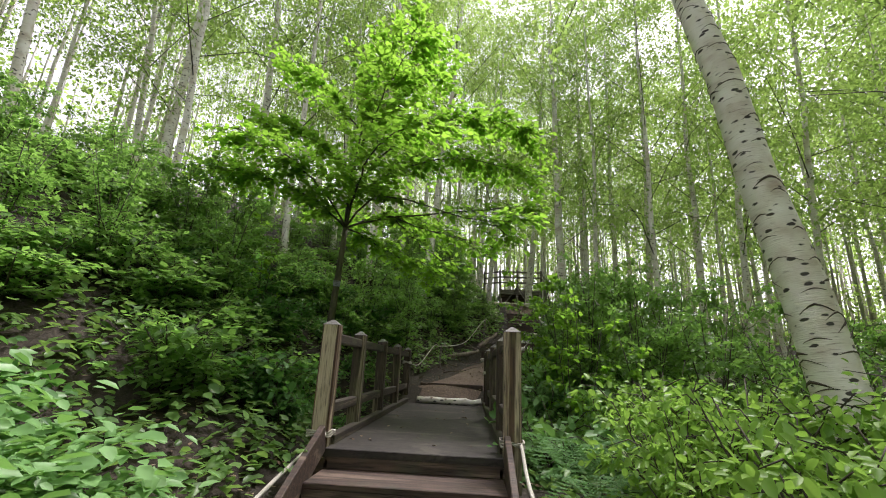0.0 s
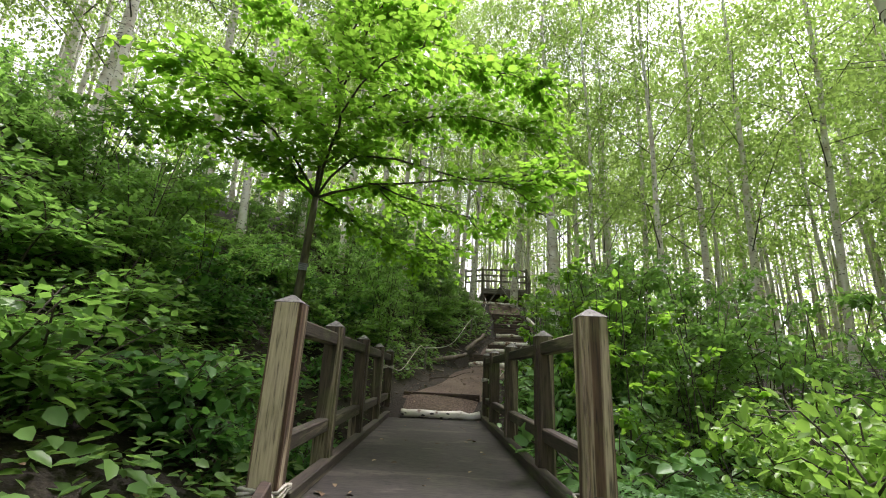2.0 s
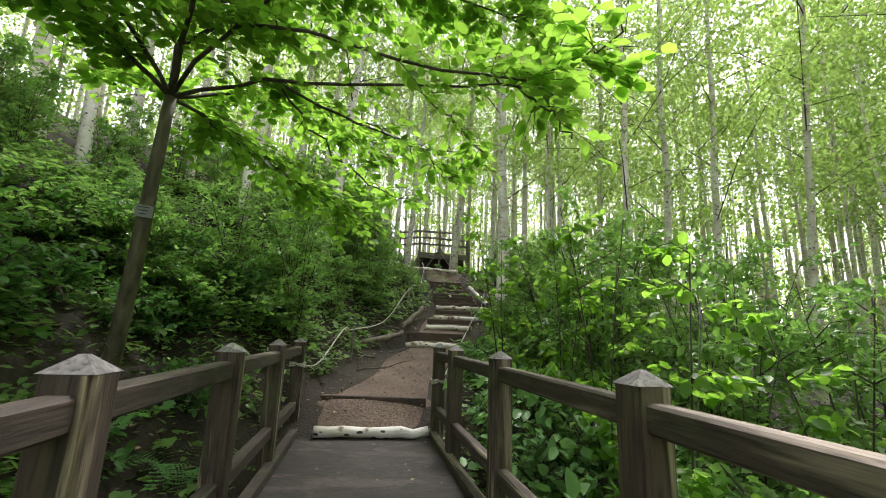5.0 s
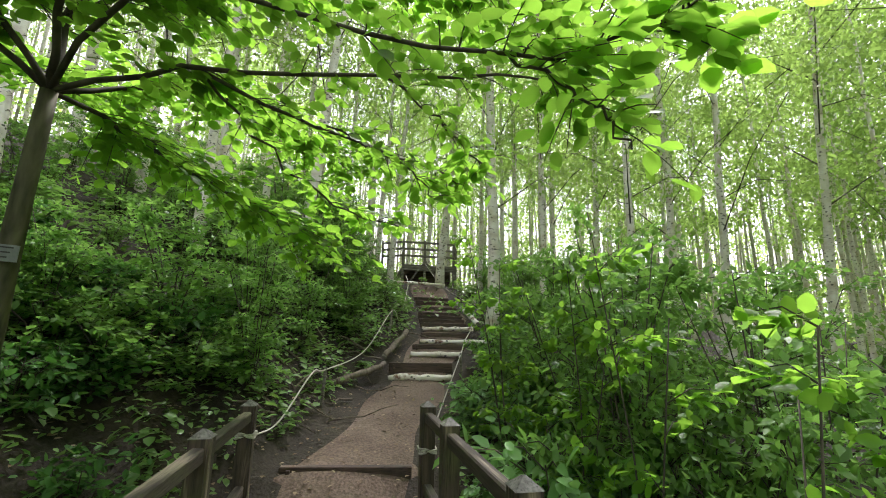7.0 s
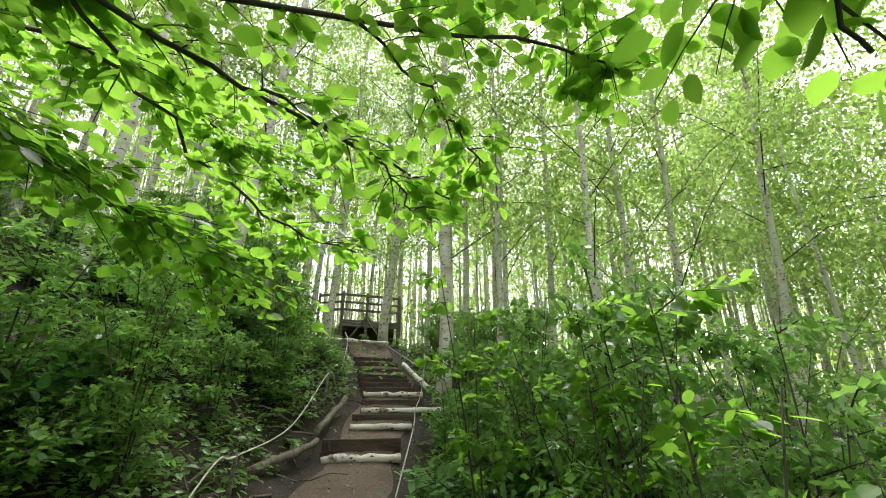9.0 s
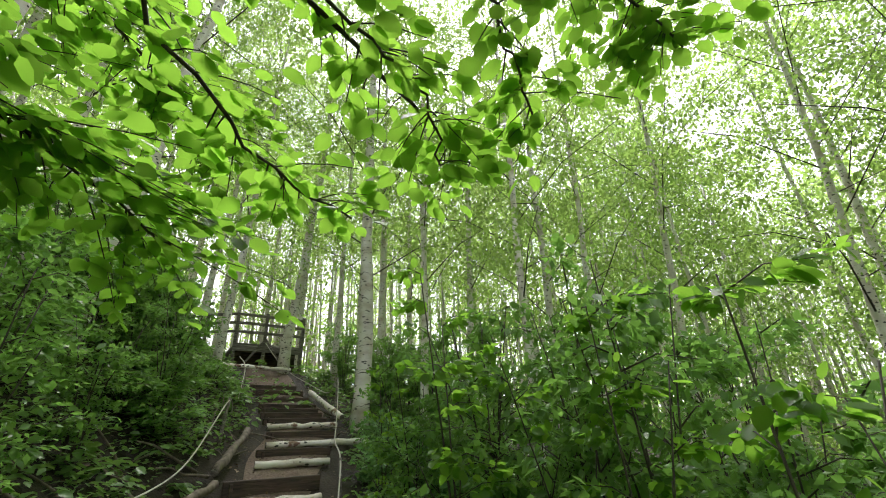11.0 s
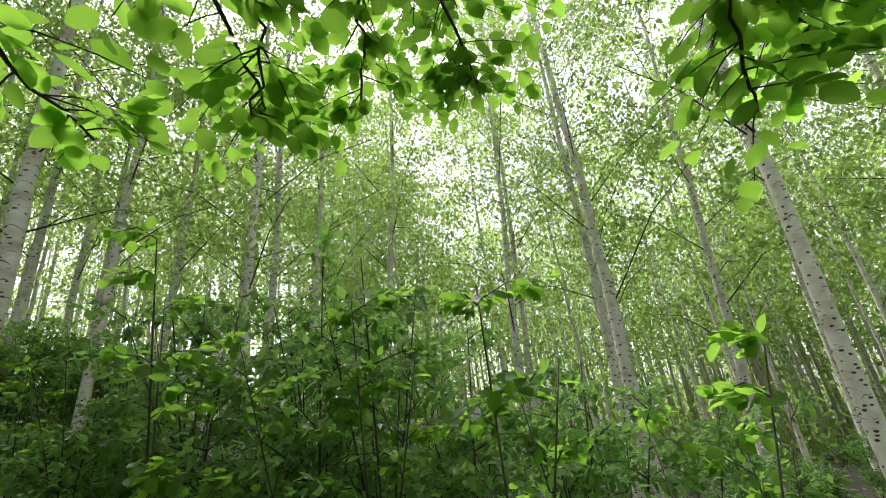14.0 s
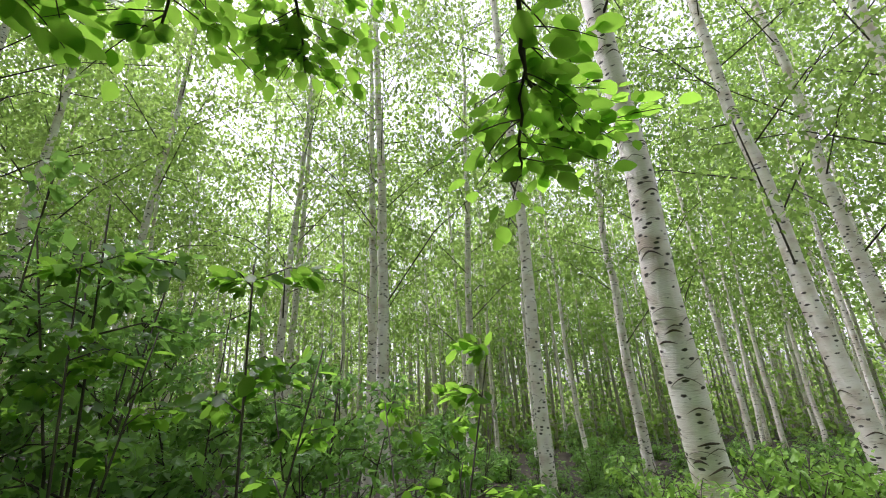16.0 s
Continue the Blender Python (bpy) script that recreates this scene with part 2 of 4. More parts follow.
HEX = (np.array([(0, 0, 0), (0.3, -0.30, 0.06), (0.72, -0.24, 0.03), (1, 0, -0.1), (0.72, 0.24, 0.03), (0.3, 0.30, 0.06)]), np.array([(0, 3, 2), (0, 2, 1), (0, 4, 3), (0, 5, 4)]))


def leaf_mesh(name, pos, along, normal, size, blade, mat):
    """One mesh of many blades: places, directions, normals and lengths."""
    pos, a, n = np.asarray(pos, float), np.array(along, float), np.array(normal, float)
    a /= np.linalg.norm(a, axis=1)[:, None] + 1e-9
    b = np.cross(n, a)
    b /= np.linalg.norm(b, axis=1)[:, None] + 1e-9
    n = np.cross(a, b)
    tv, tf = blade
    s = np.asarray(size, float)[:, None, None]
    verts = pos[:, None] + s * (tv[None, :, 0:1] * a[:, None] + tv[None, :, 1:2] * b[:, None] + tv[None, :, 2:3] * n[:, None])
    faces = (tf[None] + (np.arange(len(pos)) * len(tv))[:, None, None]).reshape(-1, 3)
    me = bpy.data.meshes.new(name)
    me.vertices.add(verts.shape[0] * verts.shape[1])
    me.vertices.foreach_set("co", verts.astype(np.float32).ravel())
    me.loops.add(faces.size)
    me.loops.foreach_set("vertex_index", faces.astype(np.int32).ravel())
    me.polygons.add(len(faces))
    me.polygons.foreach_set("loop_start", np.arange(0, faces.size, 3, dtype=np.int32))
    me.update(calc_edges=True)
    me.validate()
    me.materials.append(mat)
    return me


def unit(n):
    v = rng.standard_normal((n, 3))
    return v / np.linalg.norm(v, axis=1)[:, None]


# ---- the lie of the land ----
YK = [-60, 3.4, 4.9, 11.0, 11.6, 15.4, 15.9, 22.0, 23.2, 26.0, 40.0, 120.0]
ZK = [-1.6, -0.72, -0.40, -0.10, 0.22, 0.86, 1.12, 3.35, 3.95, 4.4, 6.0, 9.0]
XY = [-60, 11.0, 11.7, 15.5, 17.6, 19.4, 22.0, 25.0, 120]
XX = [-0.1, -0.1, 0.08, 1.5, 2.4, 2.95, 2.95, 2.9, 2.9]


def trail_x(y):
    return np.interp(y, XY, XX)


def lie(x, y):
    """Height of the ground: a steep bank on one side, a gully under the footbridge, a gentle fall on the other side."""
    x, y = np.asarray(x, float), np.asarray(y, float)
    zp, xc = np.interp(y, YK, ZK), trail_x(y)
    dl, dr = np.maximum(0, xc - 0.95 - x), np.maximum(0, x - xc - 0.85)
    left = np.where(dl < 5, 0.70 * dl, 3.5 + 0.34 * (np.minimum(dl, 40) - 5))
    left *= np.interp(y, [-12, 2.5, 6.5, 14, 30], [0.35, 0.35, 1.0, 0.9, 0.7])
    right = -0.05 * np.minimum(dr, 30) - np.interp(y, [0, 11, 24, 60], [0, 0, 1.0, 1.5]) * np.minimum(dr / 6, 1)
    gully = -0.95 * np.exp(-((y - 8.1) / 1.75) ** 2) * np.interp(x, [-4.5, -2.2, 5, 12], [0, 1, 1, 0.2])
    rough = 0.05 * np.sin(1.9 * x + 0.7 * y) * np.sin(1.3 * y - 0.6 * x) + 0.03 * np.sin(4.1 * x + 1.0) * np.sin(3.7 * y)
    return zp + left + right + gully + rough * np.minimum(1, (dl + dr) * 1.5)


def build_ground():
    near = np.arange(-14, 30.01, 0.3)
    xs = np.concatenate([[-600, -250, -120, -70, -45, -30, -20], near, [34, 40, 50, 70, 110, 200, 600]])
    ys = np.concatenate([[-600, -250, -120, -60, -35, -22], near, [33, 37, 42, 50, 65, 90, 140, 250, 600]])
    gx, gy = np.meshgrid(xs, ys)
    v = np.stack([gx, gy, lie(gx, gy)], -1).reshape(-1, 3)
    w = len(xs)
    f = [(j * w + i, j * w + i + 1, (j + 1) * w + i + 1, (j + 1) * w + i) for j in range(len(ys) - 1) for i in range(w - 1)]
    me = mesh_of("ground", (v, f))
    me.materials.append(SOIL)
    tagged(new("ground", me), "dark forest soil sloping up beside the trail", "ground", kind="structure")


def trail_strip(name, y0, y1, half):
    ys, us = np.arange(y0, y1 + 0.01, 0.15), np.linspace(-1, 1, 11)
    gx = trail_x(ys)[:, None] + us[None] * (half + 0.12 * np.sin(ys * 2.3)[:, None] * np.abs(us)[None])
    gy = np.repeat(ys[:, None], len(us), 1)
    gz = lie(gx, gy) + 0.03 - 0.05 * np.abs(us)[None] ** 4
    v = np.stack([gx, gy, gz], -1).reshape(-1, 3)
    w = len(us)
    f = [(j * w + i, j * w + i + 1, (j + 1) * w + i + 1, (j + 1) * w + i) for j in range(len(ys) - 1) for i in range(w - 1)]
    me = mesh_of(name, (v, f))
    me.materials.append(TRAIL)
    tagged(new(name, me), "trodden brown earth trail between steps", "path", kind="structure")


build_ground()
trail_strip("path", 11.0, 23.6, 0.72)
trail_strip("path_2", -6.0, 3.6, 0.85)

# ---- footbridge ----
DZ = -0.15
LX, RX = -1.06, 0.86
LEFT_Y, RIGHT_Y = (5.30, 6.55, 8.10, 9.70, 11.25), (5.30, 6.55, 8.30, 9.95, 11.02)


def bridge():
    b = thing("footbridge", "weathered brown timber footbridge with post and rail sides", "footbridge")
    part("deck", beam((-0.1, 5.2, DZ - 0.04), (-0.1, 11.15, DZ - 0.04), 1.86, 0.08, 0.006), DECK, b, "dark worn flat deck")
    for x in (LX + 0.06, RX - 0.06):
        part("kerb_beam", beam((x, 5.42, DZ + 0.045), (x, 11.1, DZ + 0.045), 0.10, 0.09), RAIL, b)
        part("bearer", beam((x, 5.2, DZ - 0.20), (x, 11.3, DZ - 0.20), 0.14, 0.22), PLANK, b)
    for x, ys in ((LX, LEFT_Y), (RX, RIGHT_Y)):
        for i, y in enumerate(ys):
            w = 0.175 if i == 0 else 0.155
            top = 1.05 if i == 0 else 1.03
            low = min(DZ - 0.3, float(lie(x, y)) - 0.2)
            bm = bmesh.new()
            bmesh.ops.create_cube(bm, size=1, matrix=pose(x, y, (top + low) / 2) @ Matrix.Diagonal((w, w, top - low, 1)))
            bmesh.ops.bevel(bm, geom=[e for e in bm.edges if abs(e.verts[0].co.z - e.verts[1].co.z) > 0.5], offset=0.018, segments=2, affect="EDGES")
            p = part("post", bm, POST if i == 0 else DARKPOST, b)
            cap = bmesh.new()
            bmesh.ops.create_cone(cap, cap_ends=True, segments=4, radius1=w * 0.72, radius2=w * 0.10, depth=0.055, matrix=pose(x, y, top + 0.0295, 0, 0, 45))
            part("cap", cap, CAP, p, "grey pyramid cap")
        for ya, yb in zip(ys[:-1], ys[1:]):
            for z in (0.92, 0.20):
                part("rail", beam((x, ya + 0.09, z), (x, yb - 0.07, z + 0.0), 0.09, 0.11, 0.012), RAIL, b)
    return b


bridge()


def stairs_up_to_bridge():
    s = thing("timber_steps", "dark wet timber steps leading up to the footbridge", "steps")
    for i in range(3):
        z, y = DZ - 0.18 * (i + 1), 5.2 - 0.53 * i
        part("tread", beam((-0.1, y - 0.53, z - 0.025), (-0.1, y + 0.03, z - 0.025), 1.74, 0.05, 0.006), PLANK, s)
        part("riser", beam((-0.97, y + 0.02, z + 0.065), (0.77, y + 0.02, z + 0.065), 0.04, 0.125, 0.004), PLANK, s)
    for x in (-1.0, 0.80):
        part("stringer", beam((x, 3.55, -0.80), (x, 5.18, -0.05), 0.06, 0.26), PLANK, s)


stairs_up_to_bridge()


def rope(points, name="rope", r=0.011, label="pale twisted hand rope tied between posts", n=40):
    t = thing(name, label, "rope")
    part("line", mesh_of("line", tube(spline(points, n), [r] * n, 6)), ROPE, t)
    return t


def knot(parent, x, y, z, w):
    """A few turns of rope round a post."""
    for k in range(3):
        a = np.linspace(0, 2 * np.pi, 17)
        sq = np.maximum(np.abs(np.cos(a)), np.abs(np.sin(a)))
        pts = np.stack([x + (w * 0.5 + 0.012) / sq * np.cos(a) * 0.98, y + (w * 0.5 + 0.012) / sq * np.sin(a) * 0.98, z + 0.018 * k + 0.01 * np.sin(3 * a + k)], 1)
        part("coil", mesh_of("coil", tube(pts, [0.011] * 17, 6)), ROPE, parent)


def ground_at(x, y):
    return float(lie(x, y))


for x, d in ((LX, -0.16), (RX, 0.16)):
    r = rope([(x + 0.08, 5.2, -0.02), (x + 0.5 * d, 4.5, -0.28), (x + 1.2 * d, 3.4, -0.62), (x + 1.4 * d, 2.6, -0.85)], r=0.018)
    knot(r, x, 5.30, -0.04, 0.20)


def stake(x, y, h, lean=(0, 0), r=0.028, mat=None):
    s = thing("rope_stake", "thin weathered round wooden stake beside the trail", "stake", "rope stakes")
    z = ground_at(x, y)
    pts = spline([(x, y, z - 0.15), (x + lean[0] * h * 0.5, y + lean[1] * h * 0.5, z + h * 0.5), (x + lean[0] * h, y + lean[1] * h, z + h)], 6)
    part("pole", mesh_of("pole", tube(pts, [r * 1.1, r, r, r * 0.95, r * 0.95, r * 0.8], 8, 0.05)), mat or OLD, s)
    return Vector(pts[-1]) - Vector((0, 0, 0.04))


s1 = stake(-0.42, 13.5, 0.62, (0.05, 0))
s2 = stake(0.95, 17.2, 0.75, (0.1, 0.05))
s3 = stake(1.85, 20.6, 0.7)
r = rope([(LX + 0.06, 11.2, 0.72), (-0.85, 12.1, 0.72), (-0.55, 13.0, 1.25), tuple(s1), (0.3, 15.4, 1.52), tuple(s2), (1.4, 18.8, 2.35), tuple(s3), (2.0, 22.4, 4.2)], n=80)
knot(r, LX, 11.25, 0.72, 0.16)
q1 = stake(2.28, 14.9, 0.75, (-0.02, 0.05))
q2 = stake(3.85, 19.3, 0.95, (0.08, 0.1), 0.024)
r = rope([(RX, 10.95, 0.58), (1.3, 12.6, 0.62), tuple(q1), (2.75, 16.4, 1.75), (3.4, 18.0, 2.2), tuple(q2), (4.02, 20.2, 3.0), (3.95, 21.2, 3.25), (3.45, 22.8, 4.0), (3.0, 23.9, 5.0)], n=80)
knot(r, RX, 11.02, 0.56, 0.16)


def log(a, b, r, mat, label, name="step_log"):
    t = thing(name, label, "log", "trail logs")
    k = 9
    pts = np.linspace(a, b, k) + 0.012 * rng.standard_normal((k, 3))
    part("trunk", mesh_of("trunk", tube(pts, r * (1 + 0.09 * rng.standard_normal(k)), 12, 0.05)), mat, t)
    for e, o in ((pts[0], pts[1]), (pts[-1], pts[-2])):
        d = (e - o) / np.linalg.norm(e - o)
        part("cut_end", mesh_of("cut_end", tube([e - d * 0.002, e + d * 0.005], [r * 0.92, r * 0.9], 12), False), OLD, t, "pale sawn end")


def board_step(xa, xb, y, top, h=0.2, slant=0.0):
    t = thing("step_board", "dark wet timber board holding an earth step", "step", "trail steps")
    part("board", beam((xa, y, top - h / 2), (xb, y + slant, top - h / 2), 0.10, h, 0.01), PLANK, t)
    part("peg", beam((xa + 0.1, y - 0.08, top - h - 0.1), (xa + 0.1, y - 0.08, top - 0.03), 0.05, 0.05, 0.006, up=(0, 1, 0)), PLANK, t)


LOGWORDS = "white birch log lying across the trail as a step"
log((-0.75, 10.98, -0.07), (0.72, 10.90, -0.07), 0.065, LOGBARK, LOGWORDS)
board_step(-0.75, 0.78, 11.75, 0.28, 0.22, -0.2)
log((0.84, 15.55, 0.96), (2.16, 15.42, 0.96), 0.075, LOGBARK, LOGWORDS)
board_step(0.86, 2.28, 15.78, 1.26, 0.22)
STEPS = [(16.5, 1.42, 2.66, 1), (17.0, 1.55, 2.9, 0), (17.34, 1.8, 3.96, 1), (17.86, 1.9, 3.3, 0), (18.31, 1.98, 3.52, 1), (18.68, 2.0, 3.42, 0), (19.06, 2.02, 3.44, 0), (19.4, 2.05, 3.46, 0), (19.71, 2.1, 3.5, 0), (20.31, 2.15, 3.5, 0), (20.98, 2.2, 3.55, 0), (21.5, 2.22, 3.5, 0)]
for y, xa, xb, kind in STEPS:
    z = float(np.interp(y, YK, ZK))
    if kind == 1:
        log((xa, y, z + 0.08), (xb, y - 0.05, z + 0.08), 0.062, LOGBARK, LOGWORDS)
    else:
        board_step(xa, xb, y, z + 0.13, 0.17)
log((-0.25, 14.3, 0.98), (0.75, 15.7, 1.22), 0.06, STICK, "brown fallen log edging the trail", "fallen_log")
log((0.75, 15.9, 1.38), (1.45, 17.4, 1.98), 0.06, STICK, "brown fallen log edging the trail", "fallen_log")
log((3.72, 18.5, 2.28), (3.62, 20.6, 3.05), 0.07, LOGBARK, "white birch log lying along the trail edge", "fallen_log")
log((1.5, 22.6, 3.95), (3.6, 22.75, 3.95), 0.06, LOGBARK, LOGWORDS)


def platform():
    """The fenced timber landing at the top of the steps."""
    p = thing("viewing_platform", "raised grey timber landing with a three-rail fence", "platform")
    top = 4.95
    part("deck", beam((3.2, 24.0, top - 0.05), (3.2, 27.5, top - 0.05), 2.2, 0.1), OLD, p)
    part("skirt", beam((2.05, 23.97, top - 0.14), (4.3, 23.97, top - 0.14), 0.05, 0.26), OLD, p)
    # dark panel added behind the front, standing in for the shade below the deck
    part("shade_panel", beam((2.1, 24.7, 4.4), (4.3, 24.7, 4.4), 0.06, 1.0), PLANK, p, "dark panel standing in for the shade under the deck")
    corner = (4.3, 24.0)
    for x, y in ((2.05, 24.0), (3.0, 24.0), corner, (4.7, 25.3), (5.0, 26.5), (5.2, 27.6), (1.2, 24.6)):
        part("fence_post", beam((x, y, 3.7), (x, y, 6.05), 0.10, 0.10, 0.01, up=(0, 1, 0)), OLD, p)
    runs = [((1.2, 24.6), (2.05, 24.0)), ((2.05, 24.0), corner), (corner, (4.7, 25.3)), ((4.7, 25.3), (5.0, 26.5)), ((5.0, 26.5), (5.2, 27.6))]
    for a, b in runs:
        for z in (5.92, 5.62, 5.32):
            part("fence_rail", beam((a[0], a[1] - 0.06, z), (b[0], b[1] - 0.06, z), 0.05, 0.09, 0.006), OLD, p)
    part("brace", beam((2.15, 23.9, 3.9), (3.0, 23.9, 5.1), 0.06, 0.07), OLD, p)
    part("brace", beam((3.9, 23.9, 3.9), (3.0, 23.88, 5.1), 0.06, 0.07), OLD, p)


platform()


def stick(x, y, length, turn, rise, r):
    t = thing("fallen_branch", "dead brown branch lying on the bank beside the trail", "branch", "fallen branches")
    d = np.array([math.cos(turn), math.sin(turn)])
    pts = []
    for k in range(5):
        px, py = x + d[0] * length * k / 4, y + d[1] * length * k / 4
        pts.append((px, py, ground_at(px, py) + 0.05 + rise * k / 4 + 0.03 * rng.standard_normal()))
    part("wood", mesh_of("wood", tube(pts, np.linspace(r, r * 0.4, 5), 6, 0.05)), STICK, t)


for k in range(34):
    y = rng.uniform(11.8, 18.5)
    stick(float(trail_x(y)) - rng.uniform(0.85, 2.3), y, rng.uniform(0.4, 1.3), rng.uniform(0, 6.28), rng.uniform(0, 0.3), rng.uniform(0.008, 0.026))
for k in range(10):
    y = rng.uniform(16, 22)
    stick(float(trail_x(y)) + rng.uniform(0.8, 1.3), y, rng.uniform(0.3, 0.8), rng.uniform(0, 6.28), rng.uniform(0, 0.15), rng.uniform(0.01, 0.025))

# ---- birches ----
def birch_parts(height, r0, leaves, leaf, first, seed, sides=10, scars=75):
    """Meshes of one birch, upright at the origin: trunk, branches, bark scars and crown."""
    global rng
    rng = np.random.default_rng(seed)
    k = 16
    zs = np.linspace(-0.5, height, k)
    bend = np.cumsum(rng.standard_normal((k, 2)) * 0.045, 0)
    bend -= bend[0]
    axis = np.column_stack([bend, zs])
    rad = r0 * np.clip(1.12 - 0.95 * np.clip(zs / height, 0, 1) ** 0.9, 0.06, None)
    rad[0] *= 1.25
    trunk = mesh_of("trunk", tube(axis, rad, sides, 0.025))
    at = lambda z: np.array([np.interp(z, zs, axis[:, i]) for i in range(3)])
    thick = lambda z: float(np.interp(z, zs, rad))
    twigs, pos, along = [], [], []
    nb = 26
    for i in range(nb):
        z = first + (height - first) * (i / nb) ** 0.85
        a = i * 2.4 + rng.uniform(-0.4, 0.4)
        reach = (1.2 + 2.0 * math.sin(math.pi * min(1, 0.25 + 0.75 * i / nb))) * rng.uniform(0.7, 1.15)
        o = at(z)
        d = np.array([math.cos(a), math.sin(a), 0])
        end = o + d * reach + np.array([0, 0, reach * rng.uniform(0.15, 0.9)])
        mid = (o + end) / 2 + np.array([0, 0, 0.12 * reach])
        line = spline([o, mid, end, end + d * 0.3 - np.array([0, 0, 0.35])], 7)
        twigs.append(tube(line[::2], np.linspace(max(0.010, thick(z) * 0.16), 0.004, 4), 3))
        n = leaves // nb
        s = rng.uniform(0.22, 1.0, n)
        base = np.array([np.interp(s, np.linspace(0, 1, 7), line[:, j]) for j in range(3)]).T
        clump = rng.integers(0, 8, n)
        off = rng.standard_normal((8, 3)) * np.array([0.55, 0.55, 0.45])
        p = base + off[clump] * (0.4 + s[:, None] * 0.7) + rng.standard_normal((n, 3)) * np.array([0.13, 0.13, 0.14])
        p[:, 2] -= 0.1 * s
        pos.append(p)
        along.append(unit(n) * 0.8 + np.array([0, 0, -0.7]))
    pos, along = np.concatenate(pos), np.concatenate(along)
    crown = leaf_mesh("crown", pos, along, unit(len(pos)) + np.array([0, 0, 0.6]), leaf * rng.uniform(0.7, 1.25, len(pos)), KITE, LEAF_BIRCH)
    branch = mesh_of("branchwork", merge(twigs))
    marks = []
    for i in range(scars):
        z, a0, w = 0.1 + height * 0.75 * rng.random() ** 1.4, rng.uniform(0, 6.28), rng.uniform(0.3, 0.95)
        o, r = at(z), thick(z) * 1.03
        aa = np.linspace(-w, w, 7)
        droop = r * (np.abs(aa) / w) ** 1.5 * w * rng.uniform(0.15, 0.65)
        h = r * rng.choice((0.025, 0.035, 0.05, 0.09)) * (1.12 - (aa / w) ** 2)
        ring = np.stack([np.cos(a0 + aa), np.sin(a0 + aa)], 1)
        up = np.column_stack([o[:2] + ring * r, z - droop + h])
        out = np.column_stack([o[:2] + ring * (r + 0.006), z - droop + h * 0.3])
        low = np.column_stack([o[:2] + ring * r * 0.99, z - droop - h * 0.4])
        f = [(j + s * 7, j + s * 7 + 7, j + s * 7 + 8, j + s * 7 + 1) for s in range(2) for j in range(6)]
        marks.append((np.vstack([up, out, low]), f))
    scar = mesh_of("scar", merge(marks)) if marks else None
    for me, mat in ((trunk, BIRCH), (branch, TWIG), (scar, SCAR)):
        if me:
            me.materials.append(mat)
    return trunk, branch, crown, scar


def birch(meshes, m, label, scale=1.0, girth=1.0):
    t = thing("birch_tree", label, "birch tree", "birches of the wood", m)
    t.scale = (scale, scale, scale)
    for name, me in zip(("trunk", "branchwork", "crown", "bark_scarring"), meshes):
        if me:
            ob = new(name, me)
            ob.parent = t
            if name in ("trunk", "bark_scarring"):
                ob.scale = (girth, girth, 1)
            if name in ("branchwork", "bark_scarring"):
                tagged(ob, kind="stuff")
    return t


NEAR = [birch_parts(17.5 + i * 0.8, 0.15, 7800, 0.12, 3.4 + 0.4 * i, 20 + i, 10, 110) for i in range(5)]
FAR = [birch_parts(16.5 + i, 0.095, 3300, 0.19, 3.8 + 0.6 * i, 40 + i, 6, 50) for i in range(5)]
rng = np.random.default_rng(11)

# base x, y, width of the trunk, lean per metre of height
MAIN = [
    (4.15, 18.5, 0.38, 0.006, 0.0), (3.55, 23.2, 0.33, 0.075, -0.01), (8.5, 16.0, 0.26, 0.02, -0.03), (9.8, 15.5, 0.26, 0.02, -0.03),
    (10.7, 13.8, 0.24, 0.02, -0.06), (10.9, 10.2, 0.26, 0.0, -0.05), (1.4, 22.4, 0.26, 0.05, 0.0), (0.9, 24.6, 0.26, 0.07, 0.0),
    (8.0, 18.7, 0.26, 0.02, -0.02), (7.5, 4.7, 0.28, 0.0, 0.0), (10.6, 5.2, 0.26, -0.01, -0.04), (4.6, 0.5, 0.34, 0.05, 0.03),
    (5.2, -2.0, 0.30, 0.03, 0.02), (3.9, -1.6, 0.33, -0.02, 0.0), (13.4, 10.2, 0.26, 0.0, -0.04), (6.6, 15.0, 0.24, 0.0, 0.0),
    (-8.0, 11.3, 0.24, -0.03, -0.02), (-11.4, 13.6, 0.24, -0.05, -0.05), (-7.4, 15.0, 0.30, -0.05, -0.02), (-10.0, 8.6, 0.26, -0.05, -0.05),
    (-1.4, 17.4, 0.30, 0.07, 0.0), (5.9, 21.0, 0.26, 0.0, 0.0), (-4.0, 19.0, 0.26, 0.0, 0.0),
    (-5.6, 13.6, 0.24, 0.0, 0.0), (-3.4, 16.0, 0.24, 0.02, 0.0), (-5.4, 17.6, 0.24, 0.0, 0.0), (-2.2, 21.4, 0.24, 0.03, 0.0), (-6.2, 21.2, 0.24, 0.0, 0.0), (0.6, 27.6, 0.24, 0.0, 0.0),
    (2.1, 29.2, 0.24, 0.0, 0.0), (4.2, 29.6, 0.24, 0.0, 0.0), (6.6, 24.2, 0.24, 0.0, 0.0), (5.4, 17.4, 0.22, 0.0, 0.0), (-3.6, 24.5, 0.24, 0.0, 0.0), (3.2, 31.5, 0.24, 0.0, 0.0), (1.0, 32.0, 0.24, 0.0, 0.0), (7.6, 21.8, 0.24, 0.0, 0.0), (-2.6, 18.6, 0.22, 0.0, 0.0), (-0.6, 23.4, 0.22, 0.02, 0.0), (-1.2, 27.0, 0.24, 0.0, 0.0), (5.0, 26.6, 0.24, 0.0, 0.0), (7.0, 19.8, 0.22, 0.0, 0.0), (5.2, 22.9, 0.22, 0.0, 0.0), (-5.0, 23.0, 0.24, 0.0, 0.0),
]
WORDS = "slender white-barked birch with dark scars and light green leaves"
